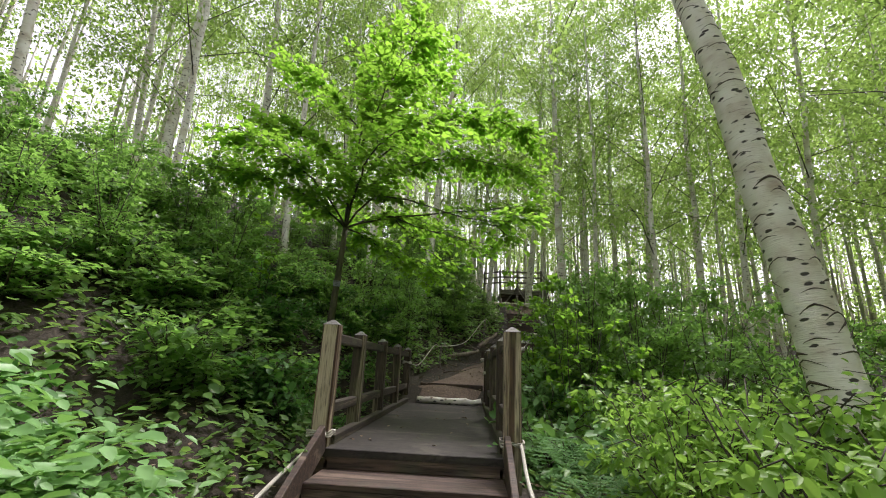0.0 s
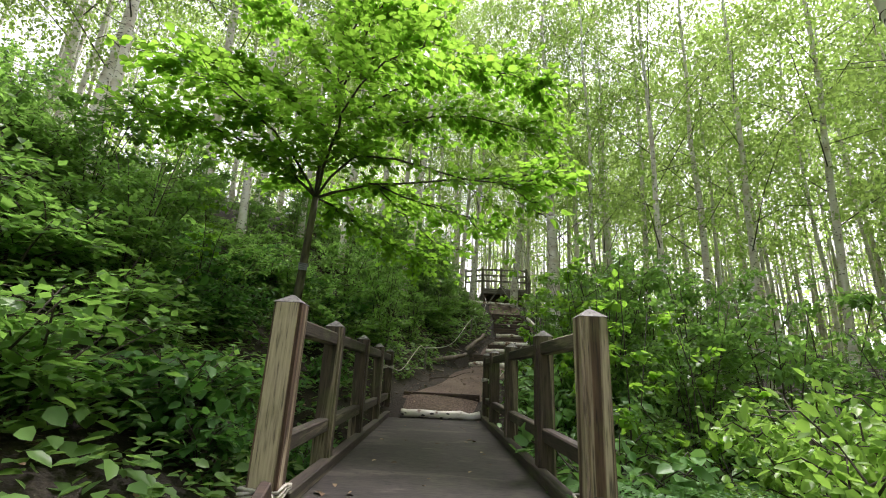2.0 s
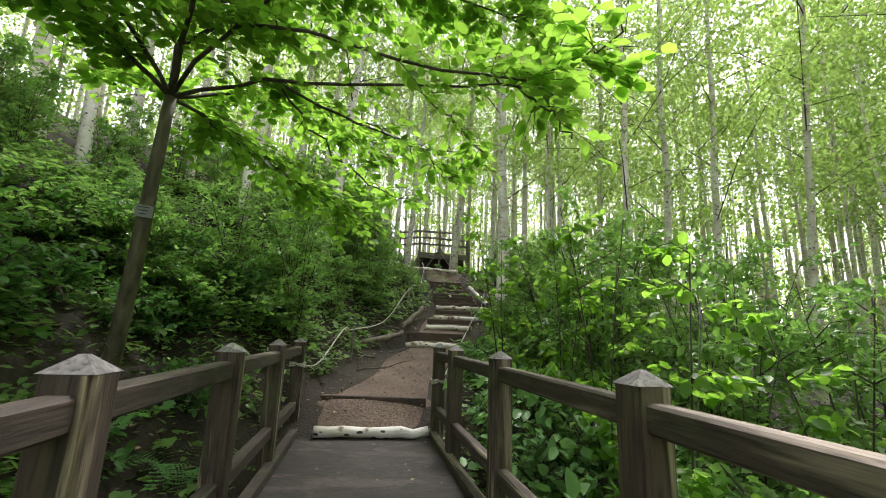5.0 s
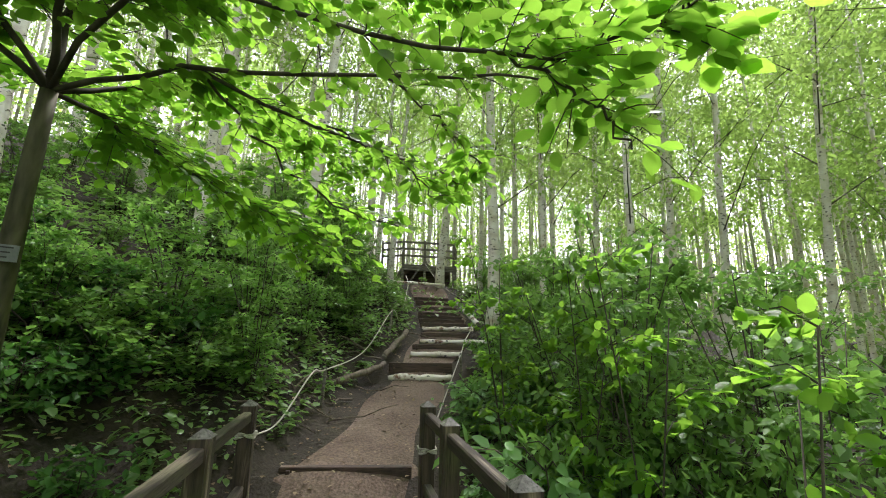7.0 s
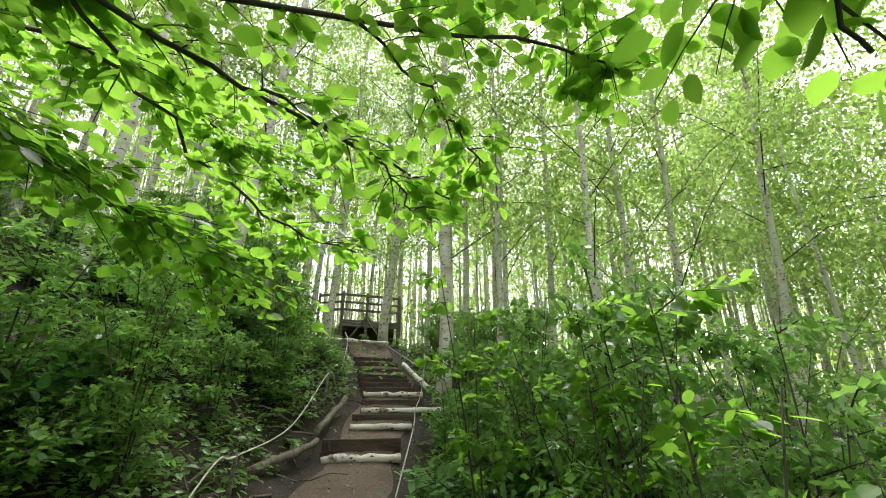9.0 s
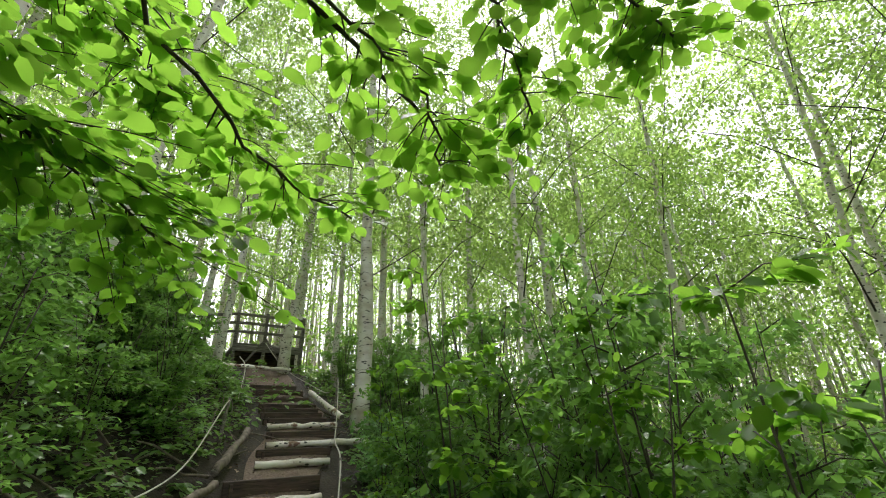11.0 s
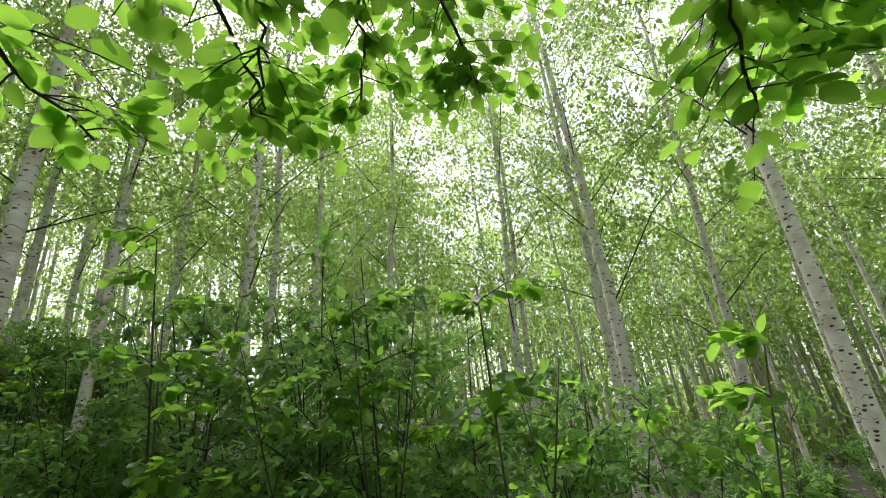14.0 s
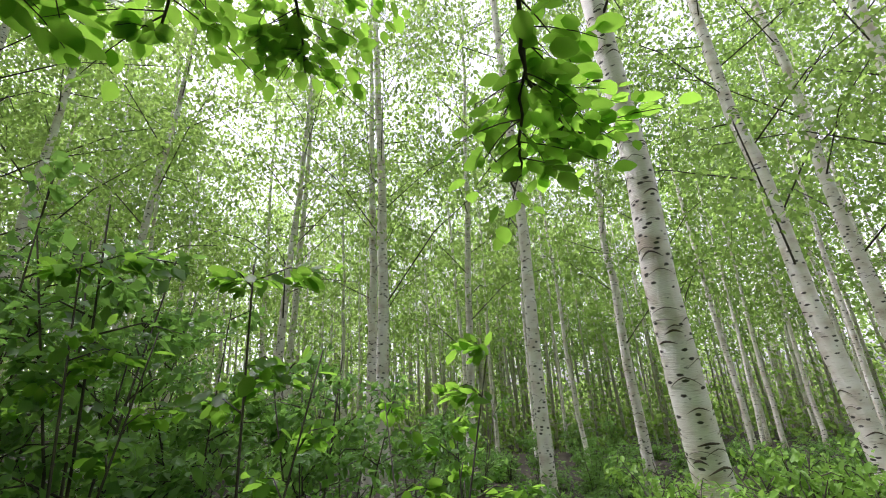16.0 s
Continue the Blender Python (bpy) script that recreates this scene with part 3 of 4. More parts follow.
taken = []
for i, (x, y, w, lx, ly) in enumerate(MAIN):
    tilt = pose(0, 0, 0, -math.degrees(math.atan(ly)), math.degrees(math.atan(lx)), 0)
    birch(NEAR[i % 5], pose(x, y, ground_at(x, y)) @ tilt @ pose(0, 0, 0, 0, 0, 77 * i % 360), WORDS, 1.0 if w < 0.28 else 1.12, w / 0.336)
    taken.append((x, y))

# the great leaning birch beside the footbridge
BIGX, BIGY = 3.50, 4.52
big = birch_parts(19, 0.195, 6000, 0.11, 6.0, 77, 24, 230)
birch(big, pose(BIGX, BIGY, ground_at(BIGX, BIGY)) @ pose(0, 0, 0, -8.0, 0.8, 40), "thick old leaning birch with peeling white bark and black scars")
taken.append((BIGX, BIGY))


def free(x, y, gap):
    return all((x - a) ** 2 + (y - b) ** 2 > gap * gap for a, b in taken)


count = 0
while count < 182:
    x, y = rng.uniform(-26, 40), rng.uniform(-18, 46)
    d = math.hypot(x, y - 8)
    if d < 7.5 or d > 40 or not free(x, y, 1.25 if x > 8 else 1.7):
        continue
    if (y < 28 and abs(x - trail_x(y)) < 2.6) or (y < 16 and -6 < x < 5.5) or (y < 3 and abs(x) < 7):
        continue
    if x < 0 and rng.random() < 0.12:
        continue
    taken.append((x, y))
    pool = NEAR if d < 13 else FAR
    birch(pool[count % 5], pose(x, y, ground_at(x, y), rng.uniform(-2, 2), rng.uniform(-2, 2), rng.uniform(0, 360)), WORDS, rng.uniform(0.85, 1.12))
    count += 1


def far_woods():
    """Thin stems and foliage of the wood beyond, past counting."""
    stems, pos, low = [], [], []
    for i in range(900):
        a, d = rng.uniform(0, 6.28) if i < 560 else rng.uniform(-1.5, 0.6), rng.uniform(22, 60)
        x, y = 2 + d * math.cos(a), 8 + d * math.sin(a)
        if abs(x - 2.9) < 2 and y > 8:
            continue
        z = ground_at(x, y)
        h = rng.uniform(13, 18)
        top = (x + rng.uniform(-0.6, 0.6), y + rng.uniform(-0.6, 0.6), z + h)
        stems.append(tube([(x, y, z - 0.3), top], [rng.uniform(0.06, 0.12), 0.03], 5))
        n, c = 250, 16
        s = rng.uniform(0.12 if i < 560 else 0.33, 1, c)
        knots = np.column_stack([x + rng.standard_normal(c) * 1.1, y + rng.standard_normal(c) * 1.1, z + s * h])
        pos.append(knots[rng.integers(0, c, n)] + rng.standard_normal((n, 3)) * np.array([0.42, 0.42, 0.34]))
        k = 80
        low.append(np.column_stack([x + rng.standard_normal(k) * 1.6, y + rng.standard_normal(k) * 1.6, z + rng.uniform(0.03, 1.0, k) * rng.uniform(0.8, 5.5)]))
    me = mesh_of("far_birch_stems", merge(stems))
    me.materials.append(BIRCH)
    tagged(new("far_birch_stems", me), "dense thin pale birch stems deep in the wood", "far woods", kind="stuff")
    p = np.concatenate(low)
    me = leaf_mesh("far_undergrowth", p, unit(len(p)), unit(len(p)) + np.array([0, 0, 0.8]), rng.uniform(0.2, 0.42, len(p)), KITE, LEAF_BIRCH)
    tagged(new("far_undergrowth", me), "green undergrowth deep in the birch wood", "far woods", kind="stuff")
    p = np.concatenate(pos)
    me = leaf_mesh("far_foliage", p, unit(len(p)), unit(len(p)), rng.uniform(0.16, 0.34, len(p)), KITE, LEAF_BIRCH)
    tagged(new("far_foliage", me), "light green foliage deep in the birch wood", "far woods", kind="stuff")


def wood_edge():
    """Leaf masses of the wood where the stems close up."""
    n = 42000
    a, d = rng.uniform(0, 6.283, n), rng.uniform(56, 84, n)
    x, y = 2 + d * np.cos(a), 8 + d * np.sin(a)
    p = np.column_stack([x, y, lie(x, y) + rng.uniform(0, 1, n) ** 1.25 * 17])
    me = leaf_mesh("distant_foliage", p, unit(n), unit(n), rng.uniform(0.4, 1.0, n), KITE, LEAF_BIRCH)
    tagged(new("distant_foliage", me), "hazy light green foliage where the wood closes up", "far woods", kind="stuff")
    stems = []
    for i in range(420):
        a, d = rng.uniform(0.35, 2.0), rng.uniform(30, 62)
        x, y = 2 + d * math.cos(a), 8 + d * math.sin(a)
        z = ground_at(x, y)
        stems.append(tube([(x, y, z - 0.3), (x + rng.uniform(-0.8, 0.8), y + rng.uniform(-0.8, 0.8), z + rng.uniform(13, 18))], [rng.uniform(0.06, 0.11), 0.03], 5))
    me = mesh_of("distant_stems", merge(stems))
    me.materials.append(BIRCH)
    tagged(new("distant_stems", me), "close-set pale birch stems up the slope", "far woods", kind="stuff")


far_woods()
wood_edge()


# ---- broad-leaved young tree over the bridge ----
def spray(line, n, size, pos, along, norm, spread=0.35, twigs=None, droop=0.25):
    """Leaves in flat alternate sprays on side twigs along a branch."""
    line = np.asarray(line)
    k = len(line)
    for i in range(n):
        s = rng.uniform(0.12, 1.0) * (k - 1)
        j = min(int(s), k - 2)
        o = line[j] + (line[j + 1] - line[j]) * (s - j)
        t = line[j + 1] - line[j]
        t /= np.linalg.norm(t) + 1e-9
        side = np.cross(t, (0, 0, 1.0))
        side /= np.linalg.norm(side) + 1e-9
        d = side * rng.choice((-1, 1)) * rng.uniform(0.5, 1) + t * rng.uniform(0.2, 1.0)
        d[2] += rng.uniform(-0.25, 0.15)
        d /= np.linalg.norm(d)
        ln = spread * rng.uniform(0.5, 1.6)
        end = o + d * ln - np.array([0, 0, droop * ln * ln])
        if twigs is not None:
            twigs.append(tube(spline([o, (o + end) / 2 + np.array([0, 0, 0.03]), end], 4), [0.005, 0.004, 0.003, 0.002], 4))
        m = max(4, int(ln / (size * 0.48)))
        b = np.cross(d, (0, 0, 1.0))
        b /= np.linalg.norm(b) + 1e-9
        for q in range(m):
            f = (q + 0.7) / m
            p = o + (end - o) * f + np.array([0, 0, 0.03 * math.sin(3.1 * f)])
            lr = (1 if q % 2 else -1)
            a = b * lr * 0.8 + d * (0.55 + 0.5 * f) + rng.standard_normal(3) * 0.22
            a[2] -= rng.uniform(0.0, 0.4)
            pos.append(p + rng.standard_normal(3) * np.array([0.05, 0.05, 0.035]))
            along.append(a)
            norm.append(np.array([0, 0, 1.0]) + rng.standard_normal(3) * 0.38)


def young_tree():
    t = thing("hornbeam_sapling", "young broad-leaved tree with bright green layered leaves", "tree")
    fork = np.array((-2.40, 9.55, 3.55))
    gx, gy = -2.72, 10.0
    trunk = spline([(gx, gy, ground_at(gx, gy) - 0.3), (-2.56, 9.78, 1.7), (-2.47, 9.64, 2.6), fork], 12)
    part("trunk", mesh_of("trunk", tube(trunk, np.linspace(0.085, 0.056, 12), 12, 0.03)), BARK, t)
    lead = [fork, (-2.36, 9.6, 4.9), (-2.3, 9.65, 6.7), (-2.2, 9.7, 8.5)]
    limbs = [
        (lead, 0.045, 26),
        # the two long limbs over the deck and their forks
        ([fork, (-1.81, 9.1, 4.03), (-1.53, 8.9, 4.02), (-0.64, 8.5, 3.79), (0.05, 8.2, 3.42), (0.66, 7.9, 3.2), (1.05, 7.5, 3.12), (1.25, 7.1, 3.1)], 0.024, 46),
        ([(0.66, 7.9, 3.2), (0.9, 7.8, 3.0), (1.1, 7.75, 2.85), (1.22, 7.75, 2.68)], 0.010, 9),
        ([fork, (-1.29, 9.3, 3.74), (0.11, 9.2, 3.84), (1.2, 9.0, 3.9), (1.8, 8.95, 3.8)], 0.024, 42),
        ([(-1.29, 9.3, 3.74), (-0.37, 9.6, 3.52), (0.6, 9.95, 3.42), (1.0, 10.05, 3.32)], 0.018, 24),
        ([(-1.29, 9.35, 3.74), (-0.8, 9.9, 3.35), (-0.16, 10.3, 3.02), (0.39, 10.5, 2.95)], 0.014, 20),
        ([(-0.37, 9.58, 3.55), (0.08, 9.62, 3.38), (0.44, 9.70, 3.22), (0.67, 9.93, 3.1)], 0.010, 12),
        ([(0.11, 9.2, 3.84), (0.5, 9.28, 3.62), (0.8, 9.4, 3.42), (1.05, 9.55, 3.28)], 0.010, 12),
        ([fork, (-2.0, 10.2, 3.45), (-1.2, 10.8, 3.15), (-0.4, 11.3, 2.85)], 0.022, 26),
        ([fork, (-2.1, 9.0, 4.2), (-1.7, 8.2, 4.5), (-1.0, 7.3, 4.6), (-0.3, 6.7, 4.45)], 0.030, 26),
        ([fork, (-2.9, 8.9, 4.3), (-3.4, 8.0, 4.6), (-3.8, 7.2, 4.6)], 0.026, 28),
        ([fork, (-3.1, 9.2, 4.1), (-4.1, 8.8, 4.4), (-5.2, 8.4, 4.4)], 0.028, 34),
        ([fork, (-2.9, 10.2, 4.1), (-3.2, 11.2, 4.5)], 0.022, 18),
        ([fork, (-1.8, 10.4, 4.2), (-1.0, 11.4, 4.4), (-0.2, 12.2, 4.2)], 0.024, 30),
        ([(-2.38, 9.57, 4.2), (-1.3, 9.4, 4.9), (0.2, 9.2, 5.1), (1.7, 9.0, 4.6)], 0.026, 38),
        ([(-2.37, 9.6, 4.5), (-1.5, 9.5, 5.5), (-0.3, 9.3, 6.1), (0.9, 9.1, 6.0), (1.7, 9.0, 5.6)], 0.028, 38),
        ([(-2.36, 9.6, 4.9), (-3.3, 9.3, 5.6), (-4.4, 9.1, 5.9)], 0.022, 26),
        ([(-2.36, 9.6, 5.1), (-1.8, 8.8, 5.9), (-1.2, 7.9, 6.4), (-0.6, 7.1, 6.5)], 0.022, 26),
        ([(-2.33, 9.62, 5.9), (-1.3, 9.5, 6.9), (-0.2, 9.4, 7.5)], 0.02, 24),
        ([(-2.33, 9.62, 6.0), (-3.2, 9.4, 7.0), (-4.0, 9.3, 7.4)], 0.02, 20),
        ([(-2.28, 9.65, 7.0), (-1.6, 9.3, 8.1), (-0.9, 9.0, 8.6)], 0.018, 18),
    ]
    pos, along, norm = [], [], []
    for pts, r, n in limbs:
        line = spline(pts, 14)
        line[1:-1] += rng.standard_normal((12, 3)) * 0.02
        twigs = []
        near = pts[-1][2] < 4.3 and pts[-1][1] < 10.6 and pts[-1][0] > -1
        spray(line, int(n * (1.35 if near else 2.8)), 0.10, pos, along, norm, 0.31 if near else 0.62, twigs, 0.18)
        lb = part("limb", mesh_of("limb", tube(line, np.linspace(r, 0.006, 14), 8)), TWIG, t)
        tagged(part("twig_growth", mesh_of("twig_growth", merge(twigs)), TWIG, lb), kind="stuff")
    size = rng.uniform(0.085, 0.15, len(pos))
    ob = part("crown", leaf_mesh("crown", pos, along, norm, size, OVAL, LEAF_SAPLING), None, t, "bright green oval leaves in flat sprays")
    s = thing("tree_label", "small grey plate with dark lettering on the sapling trunk", "sign")
    a = pose(-2.50, 9.66, 2.30, 90, 0, 25)
    s.matrix_basis = a
    bm = bmesh.new()
    bmesh.ops.create_cube(bm, size=1, matrix=Matrix.Diagonal((0.15, 0.12, 0.012, 1)))
    bmesh.ops.translate(bm, verts=bm.verts, vec=(0, 0, 0.07))
    part("plate", bm, SIGN, s)
    for k in range(3):
        bm = bmesh.new()
        bmesh.ops.create_cube(bm, size=1, matrix=pose(-0.01, 0.04 - 0.035 * k, 0.078) @ Matrix.Diagonal((0.11 - 0.025 * k, 0.010, 0.004, 1)))
        part("text_bar", bm, INK, s)


young_tree()


# ---- shrubs, saplings, herbs ----
def shrub_meshes(height, width, leaves, size, seed, blade=HEX, mat=None, stems=6, layer=0.0):
    global rng
    rng = np.random.default_rng(seed)
    pieces, pos, along, norm = [], [], [], []
    for i in range(stems):
        a, r = i * 6.28 / stems + rng.uniform(-0.4, 0.4), width * rng.uniform(0.25, 0.6)
        h = height * rng.uniform(0.75, 1.05)
        line = spline([(0.05 * math.cos(a), 0.05 * math.sin(a), -0.2), (r * 0.3 * math.cos(a), r * 0.3 * math.sin(a), h * 0.45), (r * math.cos(a), r * math.sin(a), h)], 8)
        pieces.append(tube(line[[0, 2, 4, 7]], np.linspace(0.014, 0.004, 4), 4))
        for q in range(9):
            s = rng.uniform(0.14, 1.0)
            o = np.array([np.interp(s, np.linspace(0, 1, 8), line[:, j]) for j in range(3)])
            b = rng.uniform(0, 6.28)
            ln = width * rng.uniform(0.25, 0.6) * (1.25 - 0.6 * s)
            e = o + np.array([math.cos(b) * ln, math.sin(b) * ln, ln * rng.uniform(-0.05, 0.45)])
            pieces.append(tube([o, (o + e) / 2 + np.array([0, 0, 0.05]), e], [0.006, 0.004, 0.002], 3))
            n = leaves // (stems * 9)
            f = rng.uniform(0.15, 1.05, n)
            p = o + (e - o) * f[:, None] + rng.standard_normal((n, 3)) * np.array([0.11, 0.11, 0.05]) * width * 0.55
            pos.append(p)
            d = (e - o) / ln + rng.standard_normal((n, 3)) * 0.7
            d[:, 2] -= 0.3
            along.append(d)
            norm.append(np.array([0, 0, 1.0]) + rng.standard_normal((n, 3)) * 0.45)
    p = np.concatenate(pos)
    p[:, 2] = np.maximum(p[:, 2], 0.03)
    lv = leaf_mesh("foliage", p, np.concatenate(along), np.concatenate(norm), size * rng.uniform(0.6, 1.3, len(p)), blade, mat)
    st = mesh_of("stems", merge(pieces))
    st.materials.append(TWIG)
    return st, lv


def shrub(meshes, x, y, scale, turn, label, name="shrub", category="shrub", group="undergrowth shrubs", tilt=(0, 0)):
    t = thing(name, label, category, group, pose(x, y, ground_at(x, y), tilt[0], tilt[1], turn))
    t.scale = scale if isinstance(scale, tuple) else (scale,) * 3
    for n, me in zip(("stem_growth", "foliage"), meshes):
        ob = new(n, me)
        ob.parent = tagged(t)
        tagged(ob, kind="stuff")


FINE = [shrub_meshes(1.9, 1.0, 2000, 0.078, 60 + i, KITE, LEAF_SHRUB, 5) for i in range(4)]
LOW = [shrub_meshes(0.8, 0.85, 820, 0.092, 70 + i, KITE, LEAF_SHRUB, 6) for i in range(4)]
GLOSS = [shrub_meshes(0.85, 0.85, 1400, 0.064, 80 + i, HEX, LEAF_BRIGHT, 7) for i in range(3)]
SLIM = [shrub_meshes(2.6, 0.8, 560, 0.085, 90 + i, OVAL, LEAF_SAPLING, 2) for i in range(3)]
rng = np.random.default_rng(5)
GREEN = "leafy dark green shrub with thin stems in the undergrowth"

# the thicket beyond the right-hand rail
for i, (x, y, s) in enumerate([(3.0, 10.4, 1.15), (3.6, 11.4, 1.2), (4.3, 10.0, 1.1), (3.2, 12.6, 1.15), (4.6, 12.2, 1.2), (5.2, 10.9, 1.15), (4.2, 13.8, 1.1), (5.6, 13.2, 1.1), (3.6, 8.9, 1.05), (4.6, 8.6, 1.1),
                               (5.8, 9.2, 1.1), (6.6, 11.6, 1.15), (6.4, 7.4, 0.95), (5.0, 7.0, 0.9), (4.8, 15.6, 1.0), (5.8, 16.8, 1.0), (7.2, 14.4, 1.1), (7.8, 9.8, 1.0), (2.6, 13.4, 0.75), (5.4, 19.5, 0.9), (6.8, 18.8, 1.0)]):
    shrub(FINE[i % 4], x, y, (s * 1.25, s * 1.25, s * 1.5), 67 * i, GREEN)
# saplings with larger leaves
for i, (x, y, s, tl) in enumerate([(2.05, 11.7, 1.15, (-4, -6)), (2.75, 11.0, 1.1, (0, 4)), (2.4, 9.35, 1.25, (8, 4)), (2.3, 8.2, 1.2, (4, -2)), (3.2, 7.6, 1.1, (0, 0)), (2.3, 10.2, 1.15, (0, 3)), (2.6, 14.2, 0.8, (0, 0)), (-3.9, 9.2, 0.9, (0, 0))]):
    shrub(SLIM[i % 3], x, y, s, 50 + 120 * i, "slim sapling with dark stems and large green leaves", "sapling", "sapling", "saplings", tl)
# the bank and the far side of the trail
for i in range(75):
    y = rng.uniform(1.5, 24)
    x = float(trail_x(y)) - rng.uniform(2.9, 10.5)
    if math.hypot(x + 2.7, y - 9.9) < 1.0:
        continue
    shrub((FINE if rng.random() < 0.55 else LOW)[i % 4], x, y, rng.uniform(0.7, 1.1), rng.uniform(0, 360), GREEN)
for i, (x, y, s) in enumerate([(-1.35, 12.6, 1.05), (-1.7, 13.7, 1.2), (-0.9, 14.9, 0.95), (-1.9, 15.2, 1.2), (-0.1, 16.6, 1.0), (0.1, 18.2, 1.1), (-1.2, 17.2, 1.2), (0.0, 19.8, 1.0), (-0.6, 20.4, 1.2), (-2.4, 12.4, 1.1)]):
    shrub(FINE[i % 4], x, y, s, 41 * i, GREEN)
for i in range(70):
    y = rng.uniform(4.5, 20)
    x = float(trail_x(y)) - rng.uniform(1.9, 6.5)
    if math.hypot(x + 2.7, y - 9.6) < 0.9:
        continue
    shrub(LOW[i % 4], x, y, (1.2, 1.2, rng.uniform(0.5, 0.95)), rng.uniform(0, 360), GREEN)
for i, (x, y) in enumerate([(-6.5, 5.5), (-7.5, 6.6), (-8.6, 5.2), (-6.0, 7.6), (-9.0, 7.6), (-7.0, 4.0), (-5.0, 5.0), (-5.2, 6.6), (-4.2, 5.6), (-8.2, 9.2), (-6.6, 9.0)]):
    shrub(FINE[i % 4], x, y, 0.8, 53 * i, GREEN)
# low growth at the start and along the gully
for i, (x, y, s) in enumerate([(2.3, 3.6, 1.0), (2.9, 3.2, 1.1), (2.6, 4.4, 1.0), (3.3, 4.0, 1.15), (2.0, 4.4, 0.85), (3.9, 3.4, 1.1), (2.6, 2.6, 0.95), (3.2, 5.4, 0.9), (4.3, 4.6, 1.0), (2.3, 5.1, 0.95), (2.6, 5.8, 0.95), (2.2, 3.0, 1.0), (2.9, 6.2, 0.9), (1.9, 3.8, 0.8), (3.6, 2.6, 1.1)]):
    shrub(GLOSS[i % 3], x, y, (s * 1.15, s * 1.15, s * 1.55), 71 * i, "low bramble with yellow-green lobed leaves, coloured brighter for open-sky light", "bramble", "bramble", "brambles")
# PALE plants: bright light on the low growth is in their leaf colour
PALE = [shrub_meshes(0.6, 0.8, 420, 0.11, 100 + i, HEX, LEAF_LIGHT, 6) for i in range(3)]
BROAD = [shrub_meshes(0.6, 0.9, 430, 0.115, 110 + i, HEX, LEAF_FERN, 6) for i in range(3)]
rng = np.random.default_rng(15)
for i in range(60):
    y = rng.uniform(7.0, 17.5)
    x = float(trail_x(y)) + rng.uniform(1.4, 3.6)
    shrub(PALE[i % 3], x, y, rng.uniform(0.8, 1.2) * (1.5 if y < 10.5 else 1.0), rng.uniform(0, 360), "low green broad-leaved plant at the foot of the thicket, coloured paler as if brightly lit", "woodland_plant", "plant", "low woodland plants")
for i in range(40):
    y = rng.uniform(3.4, 13)
    x = -rng.uniform(1.7, 4.8)
    if math.hypot(x + 2.7, y - 9.8) < 0.7:
        continue
    shrub(BROAD[i % 3], x, y, rng.uniform(0.7, 1.1), rng.uniform(0, 360), "dark green plant with broad leaves on the shaded bank", "woodland_plant", "plant", "low woodland plants")
for i in range(26):
    x, y = rng.uniform(1.9, 4.4), rng.uniform(6.8, 12.5)
    shrub(LOW[i % 4], x, y, (1.3, 1.3, rng.uniform(1.3, 2.0)), rng.uniform(0, 360), GREEN)
for i in range(16):
    y = rng.uniform(17.5, 26)
    shrub(FINE[i % 4], float(trail_x(y)) + rng.uniform(2.0, 5.0), y, rng.uniform(1.0, 1.4), rng.uniform(0, 360), GREEN)
for i in range(10):
    y = rng.uniform(17.5, 24)
    shrub(FINE[i % 4], float(trail_x(y)) - rng.uniform(2.6, 5.5), y, rng.uniform(1.0, 1.4), rng.uniform(0, 360), GREEN)
for i in range(30):
    y = rng.uniform(5.6, 20)
    x = float(trail_x(y)) + rng.uniform(1.7, 6.5)
    shrub(LOW[i % 4], x, y, rng.uniform(0.6, 1.1), rng.uniform(0, 360), GREEN)
for i in range(60):
    shrub(LOW[i % 4], rng.uniform(4.6, 16), rng.uniform(-7, 6.5), rng.uniform(0.7, 1.1), rng.uniform(0, 360), GREEN)
for i in range(55):
    a, d = rng.uniform(-1.9, 1.2), rng.uniform(9, 24)
    shrub((LOW + FINE)[i % 8], 1 + d * math.cos(a), 8 + d * math.sin(a), rng.uniform(0.6, 0.9), rng.uniform(0, 360), GREEN)


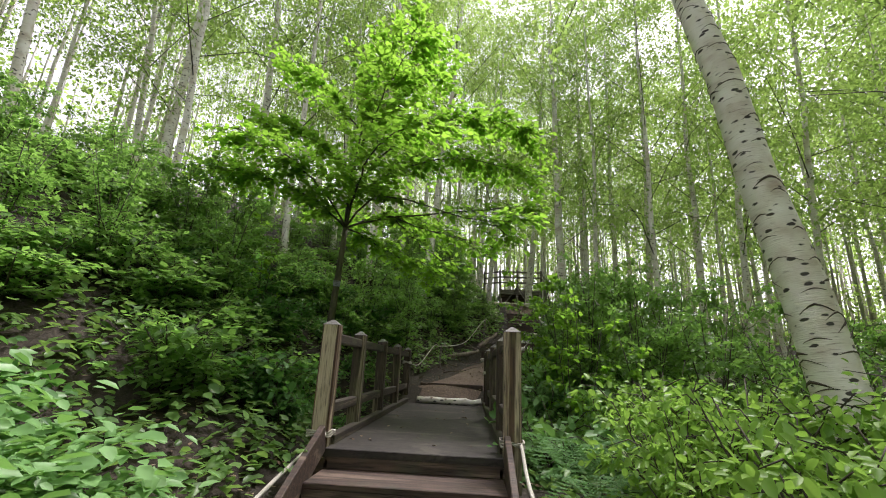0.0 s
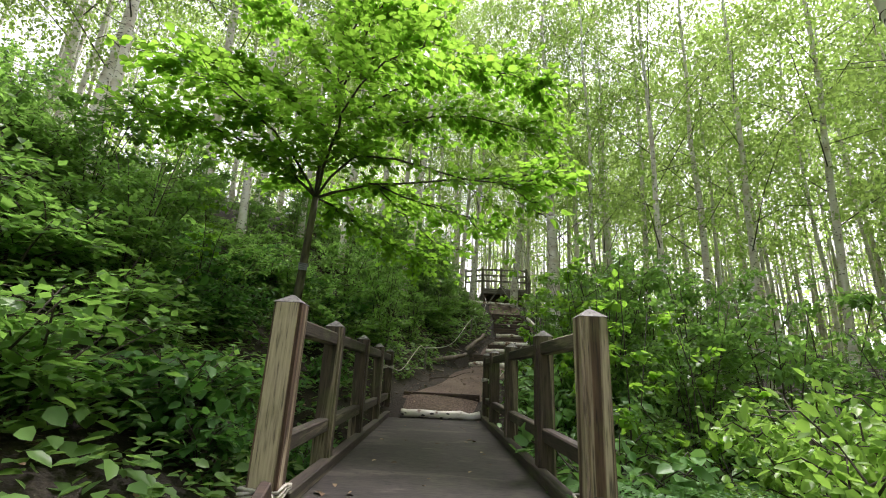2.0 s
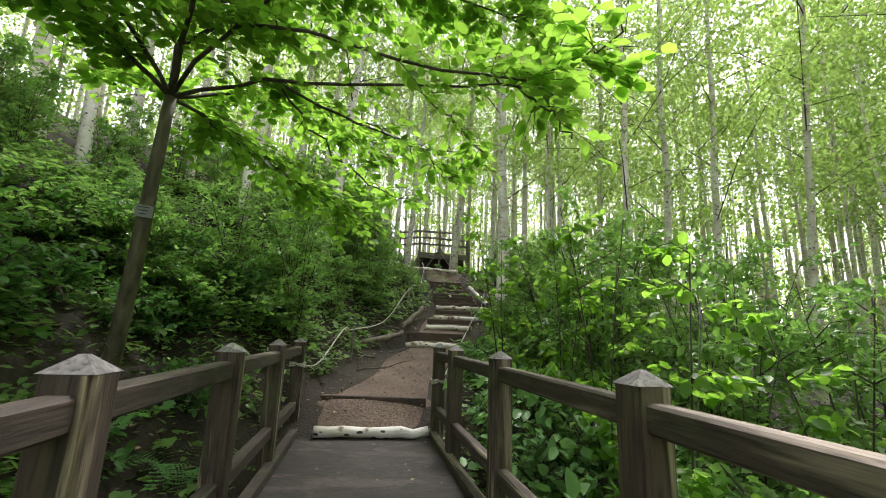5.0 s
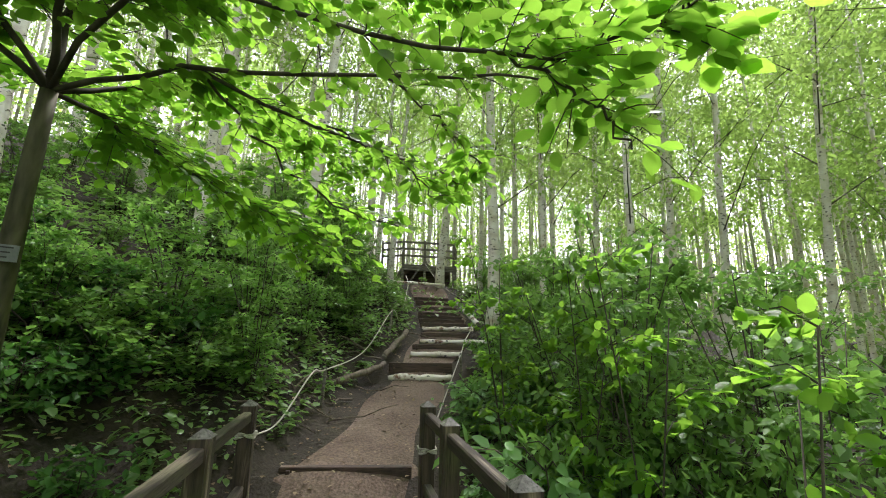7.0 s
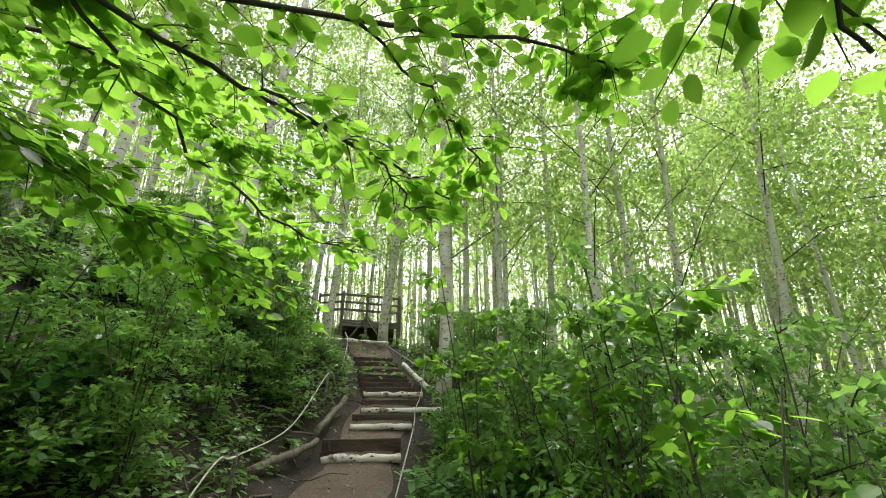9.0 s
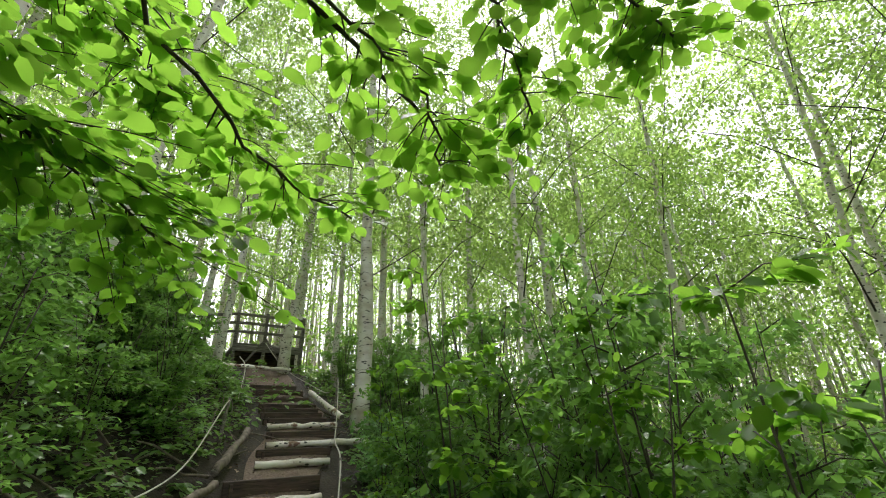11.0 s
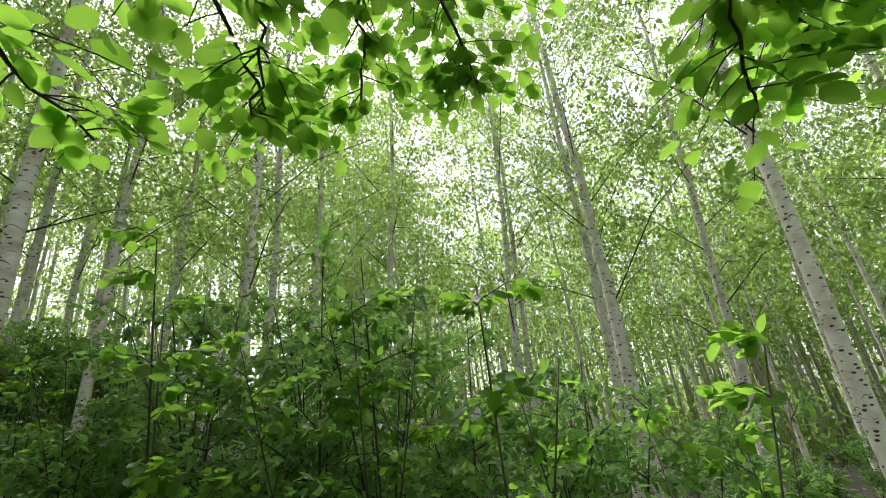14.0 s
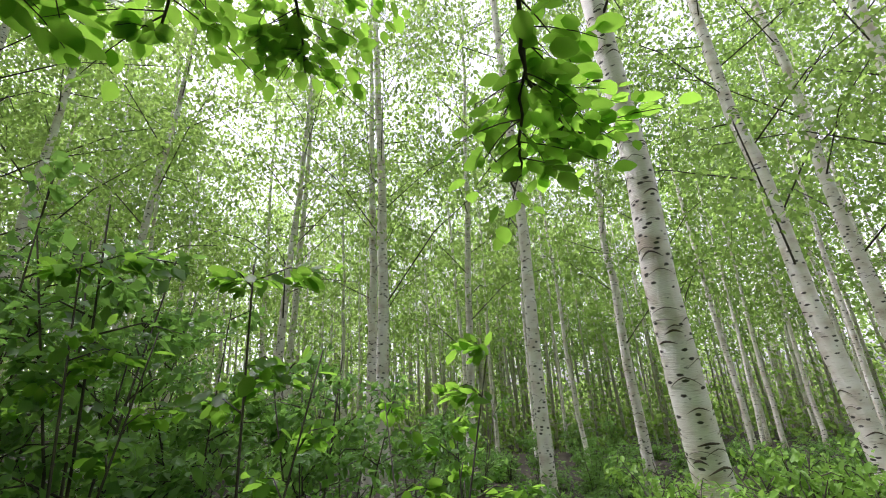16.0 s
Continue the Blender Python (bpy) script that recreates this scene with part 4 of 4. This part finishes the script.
def herbs():
    """Broad-leaved ground plants: short stalks with a few leaves each."""
    pos, along, norm, size = [], [], [], []

    def tuft(x, y, h, n, s):
        z = ground_at(x, y)
        a = rng.uniform(0, 6.28, n)
        r = rng.uniform(0.02, 0.22, n) * (0.5 + h)
        pos.append(np.column_stack([x + r * np.cos(a), y + r * np.sin(a), z + h * rng.uniform(0.25, 1.0, n)]))
        along.append(np.column_stack([np.cos(a), np.sin(a), rng.uniform(-0.6, 0.25, n)]))
        norm.append(np.array([0, 0, 1.0]) + rng.standard_normal((n, 3)) * 0.3)
        size.append(s * rng.uniform(0.6, 1.3, n))

    for i in range(8000):
        y = rng.uniform(-3, 25)
        x = float(trail_x(y)) + rng.choice((-1, -1, 1)) * (1.15 + abs(rng.normal(0, 3.6)))
        gully = 5.4 < y < 10.8 and abs(x) < 2.4
        if gully and rng.random() < 0.6:
            continue
        tuft(x, y, rng.uniform(0.08, 0.42), 8, rng.uniform(0.07, 0.14))
    first = [list(pos), list(along), list(norm), list(size)]
    for k in (pos, along, norm, size):
        k.clear()
    for i in range(640):
        tuft(rng.uniform(-4.4, -1.25), rng.uniform(1.4, 3.4), rng.uniform(0.45, 0.9), 20, rng.uniform(0.08, 0.15))
    me = leaf_mesh("nettle_patch", np.concatenate(pos), np.concatenate(along), np.concatenate(norm), np.concatenate(size), HEX, LEAF_LIGHT)
    tagged(new("nettle_patch", me), "green broad-leaved plants beside the steps, coloured paler for open-sky light", "undergrowth", kind="stuff")
    for k, v in zip((pos, along, norm, size), first):
        k[:] = v
    for i in range(1600):
        a, d = rng.uniform(0, 6.28), rng.uniform(10, 34)
        tuft(1 + d * math.cos(a), 8 + d * math.sin(a), rng.uniform(0.2, 0.6), 12, rng.uniform(0.14, 0.24))
    me = leaf_mesh("ground_plants", np.concatenate(pos), np.concatenate(along), np.concatenate(norm), np.concatenate(size), HEX, LEAF_HERB)
    tagged(new("ground_plants", me), "broad-leaved green herbs covering the forest floor", "undergrowth", kind="stuff")


herbs()


def litter():
    pos = []
    for i in range(9000):
        y = rng.uniform(-2, 24)
        x = float(trail_x(y)) + rng.normal(-0.8, 2.4)
        if 5.1 < y < 11.2 and -1.2 < x < 1.0:
            continue
        if 3.4 < y < 5.3 and abs(x + 0.1) < 1.0:
            continue
        if abs(x - float(trail_x(y))) < 0.7 and rng.random() < 0.25:
            continue
        pos.append((x, y, ground_at(x, y) + 0.05))
    for i in range(46):
        x = rng.uniform(-0.95, 0.75)
        pos.append((x, rng.uniform(5.3, 11.0), DZ + 0.008))
    n = len(pos)
    d = unit(n)
    d[:, 2] *= 0.12
    me = leaf_mesh("leaf_litter", pos, d, np.array([0, 0, 1.0]) + rng.standard_normal((n, 3)) * 0.15, rng.uniform(0.03, 0.075, n), HEX, LITTER)
    tagged(new("leaf_litter", me), "dry brown fallen leaves scattered on the ground", "leaf litter", kind="stuff")


litter()


def fern(x, y, turn, s):
    t = thing("fern", "green fern with arching feathery fronds", "fern", "ferns", pose(x, y, ground_at(x, y), 0, 0, turn))
    t.scale = (s, s, s)
    for me in FROND:
        ob = tagged(new("frond", me), kind="stuff")
        ob.parent = t


def frond_mesh(a):
    line = spline([(0, 0, 0), (0.18, 0, 0.38), (0.45, 0, 0.55), (0.85, 0, 0.42)], 22)
    c, s = math.cos(a), math.sin(a)
    line = np.column_stack([line[:, 0] * c, line[:, 0] * s, line[:, 2] * rng.uniform(0.8, 1.1)])
    pos, along, size = [], [], []
    side = np.array([-s, c, 0])
    for i in range(4, 22):
        f = (i - 4) / 18
        for sg in (-1, 1):
            ln = 0.22 * math.sin(math.pi * (0.18 + 0.8 * f)) + 0.02
            for k in range(5):
                pos.append(line[i] + side * sg * ln * k / 5)
                along.append(side * sg * 0.5 + np.array([c, s, -0.1]) * 0.8)
                size.append(0.055 * (1.1 - k / 6))
    n = len(pos)
    return leaf_mesh("frond", pos, along, np.array([0, 0, 1.0]) + rng.standard_normal((n, 3)) * 0.1, size, KITE, LEAF_FERN)


FROND = [frond_mesh(k * 0.785 + 0.2) for k in range(8)]
for i, (x, y, s) in enumerate([(1.5, 5.6, 1.0), (1.75, 6.3, 1.0), (1.55, 4.8, 0.75), (1.6, 7.3, 0.9), (-2.6, 13.0, 0.9), (-3.6, 12.2, 1.0), (-2.3, 14.3, 0.8), (-1.7, 9.4, 0.7)]):
    fern(x, y, 37 * i, s)
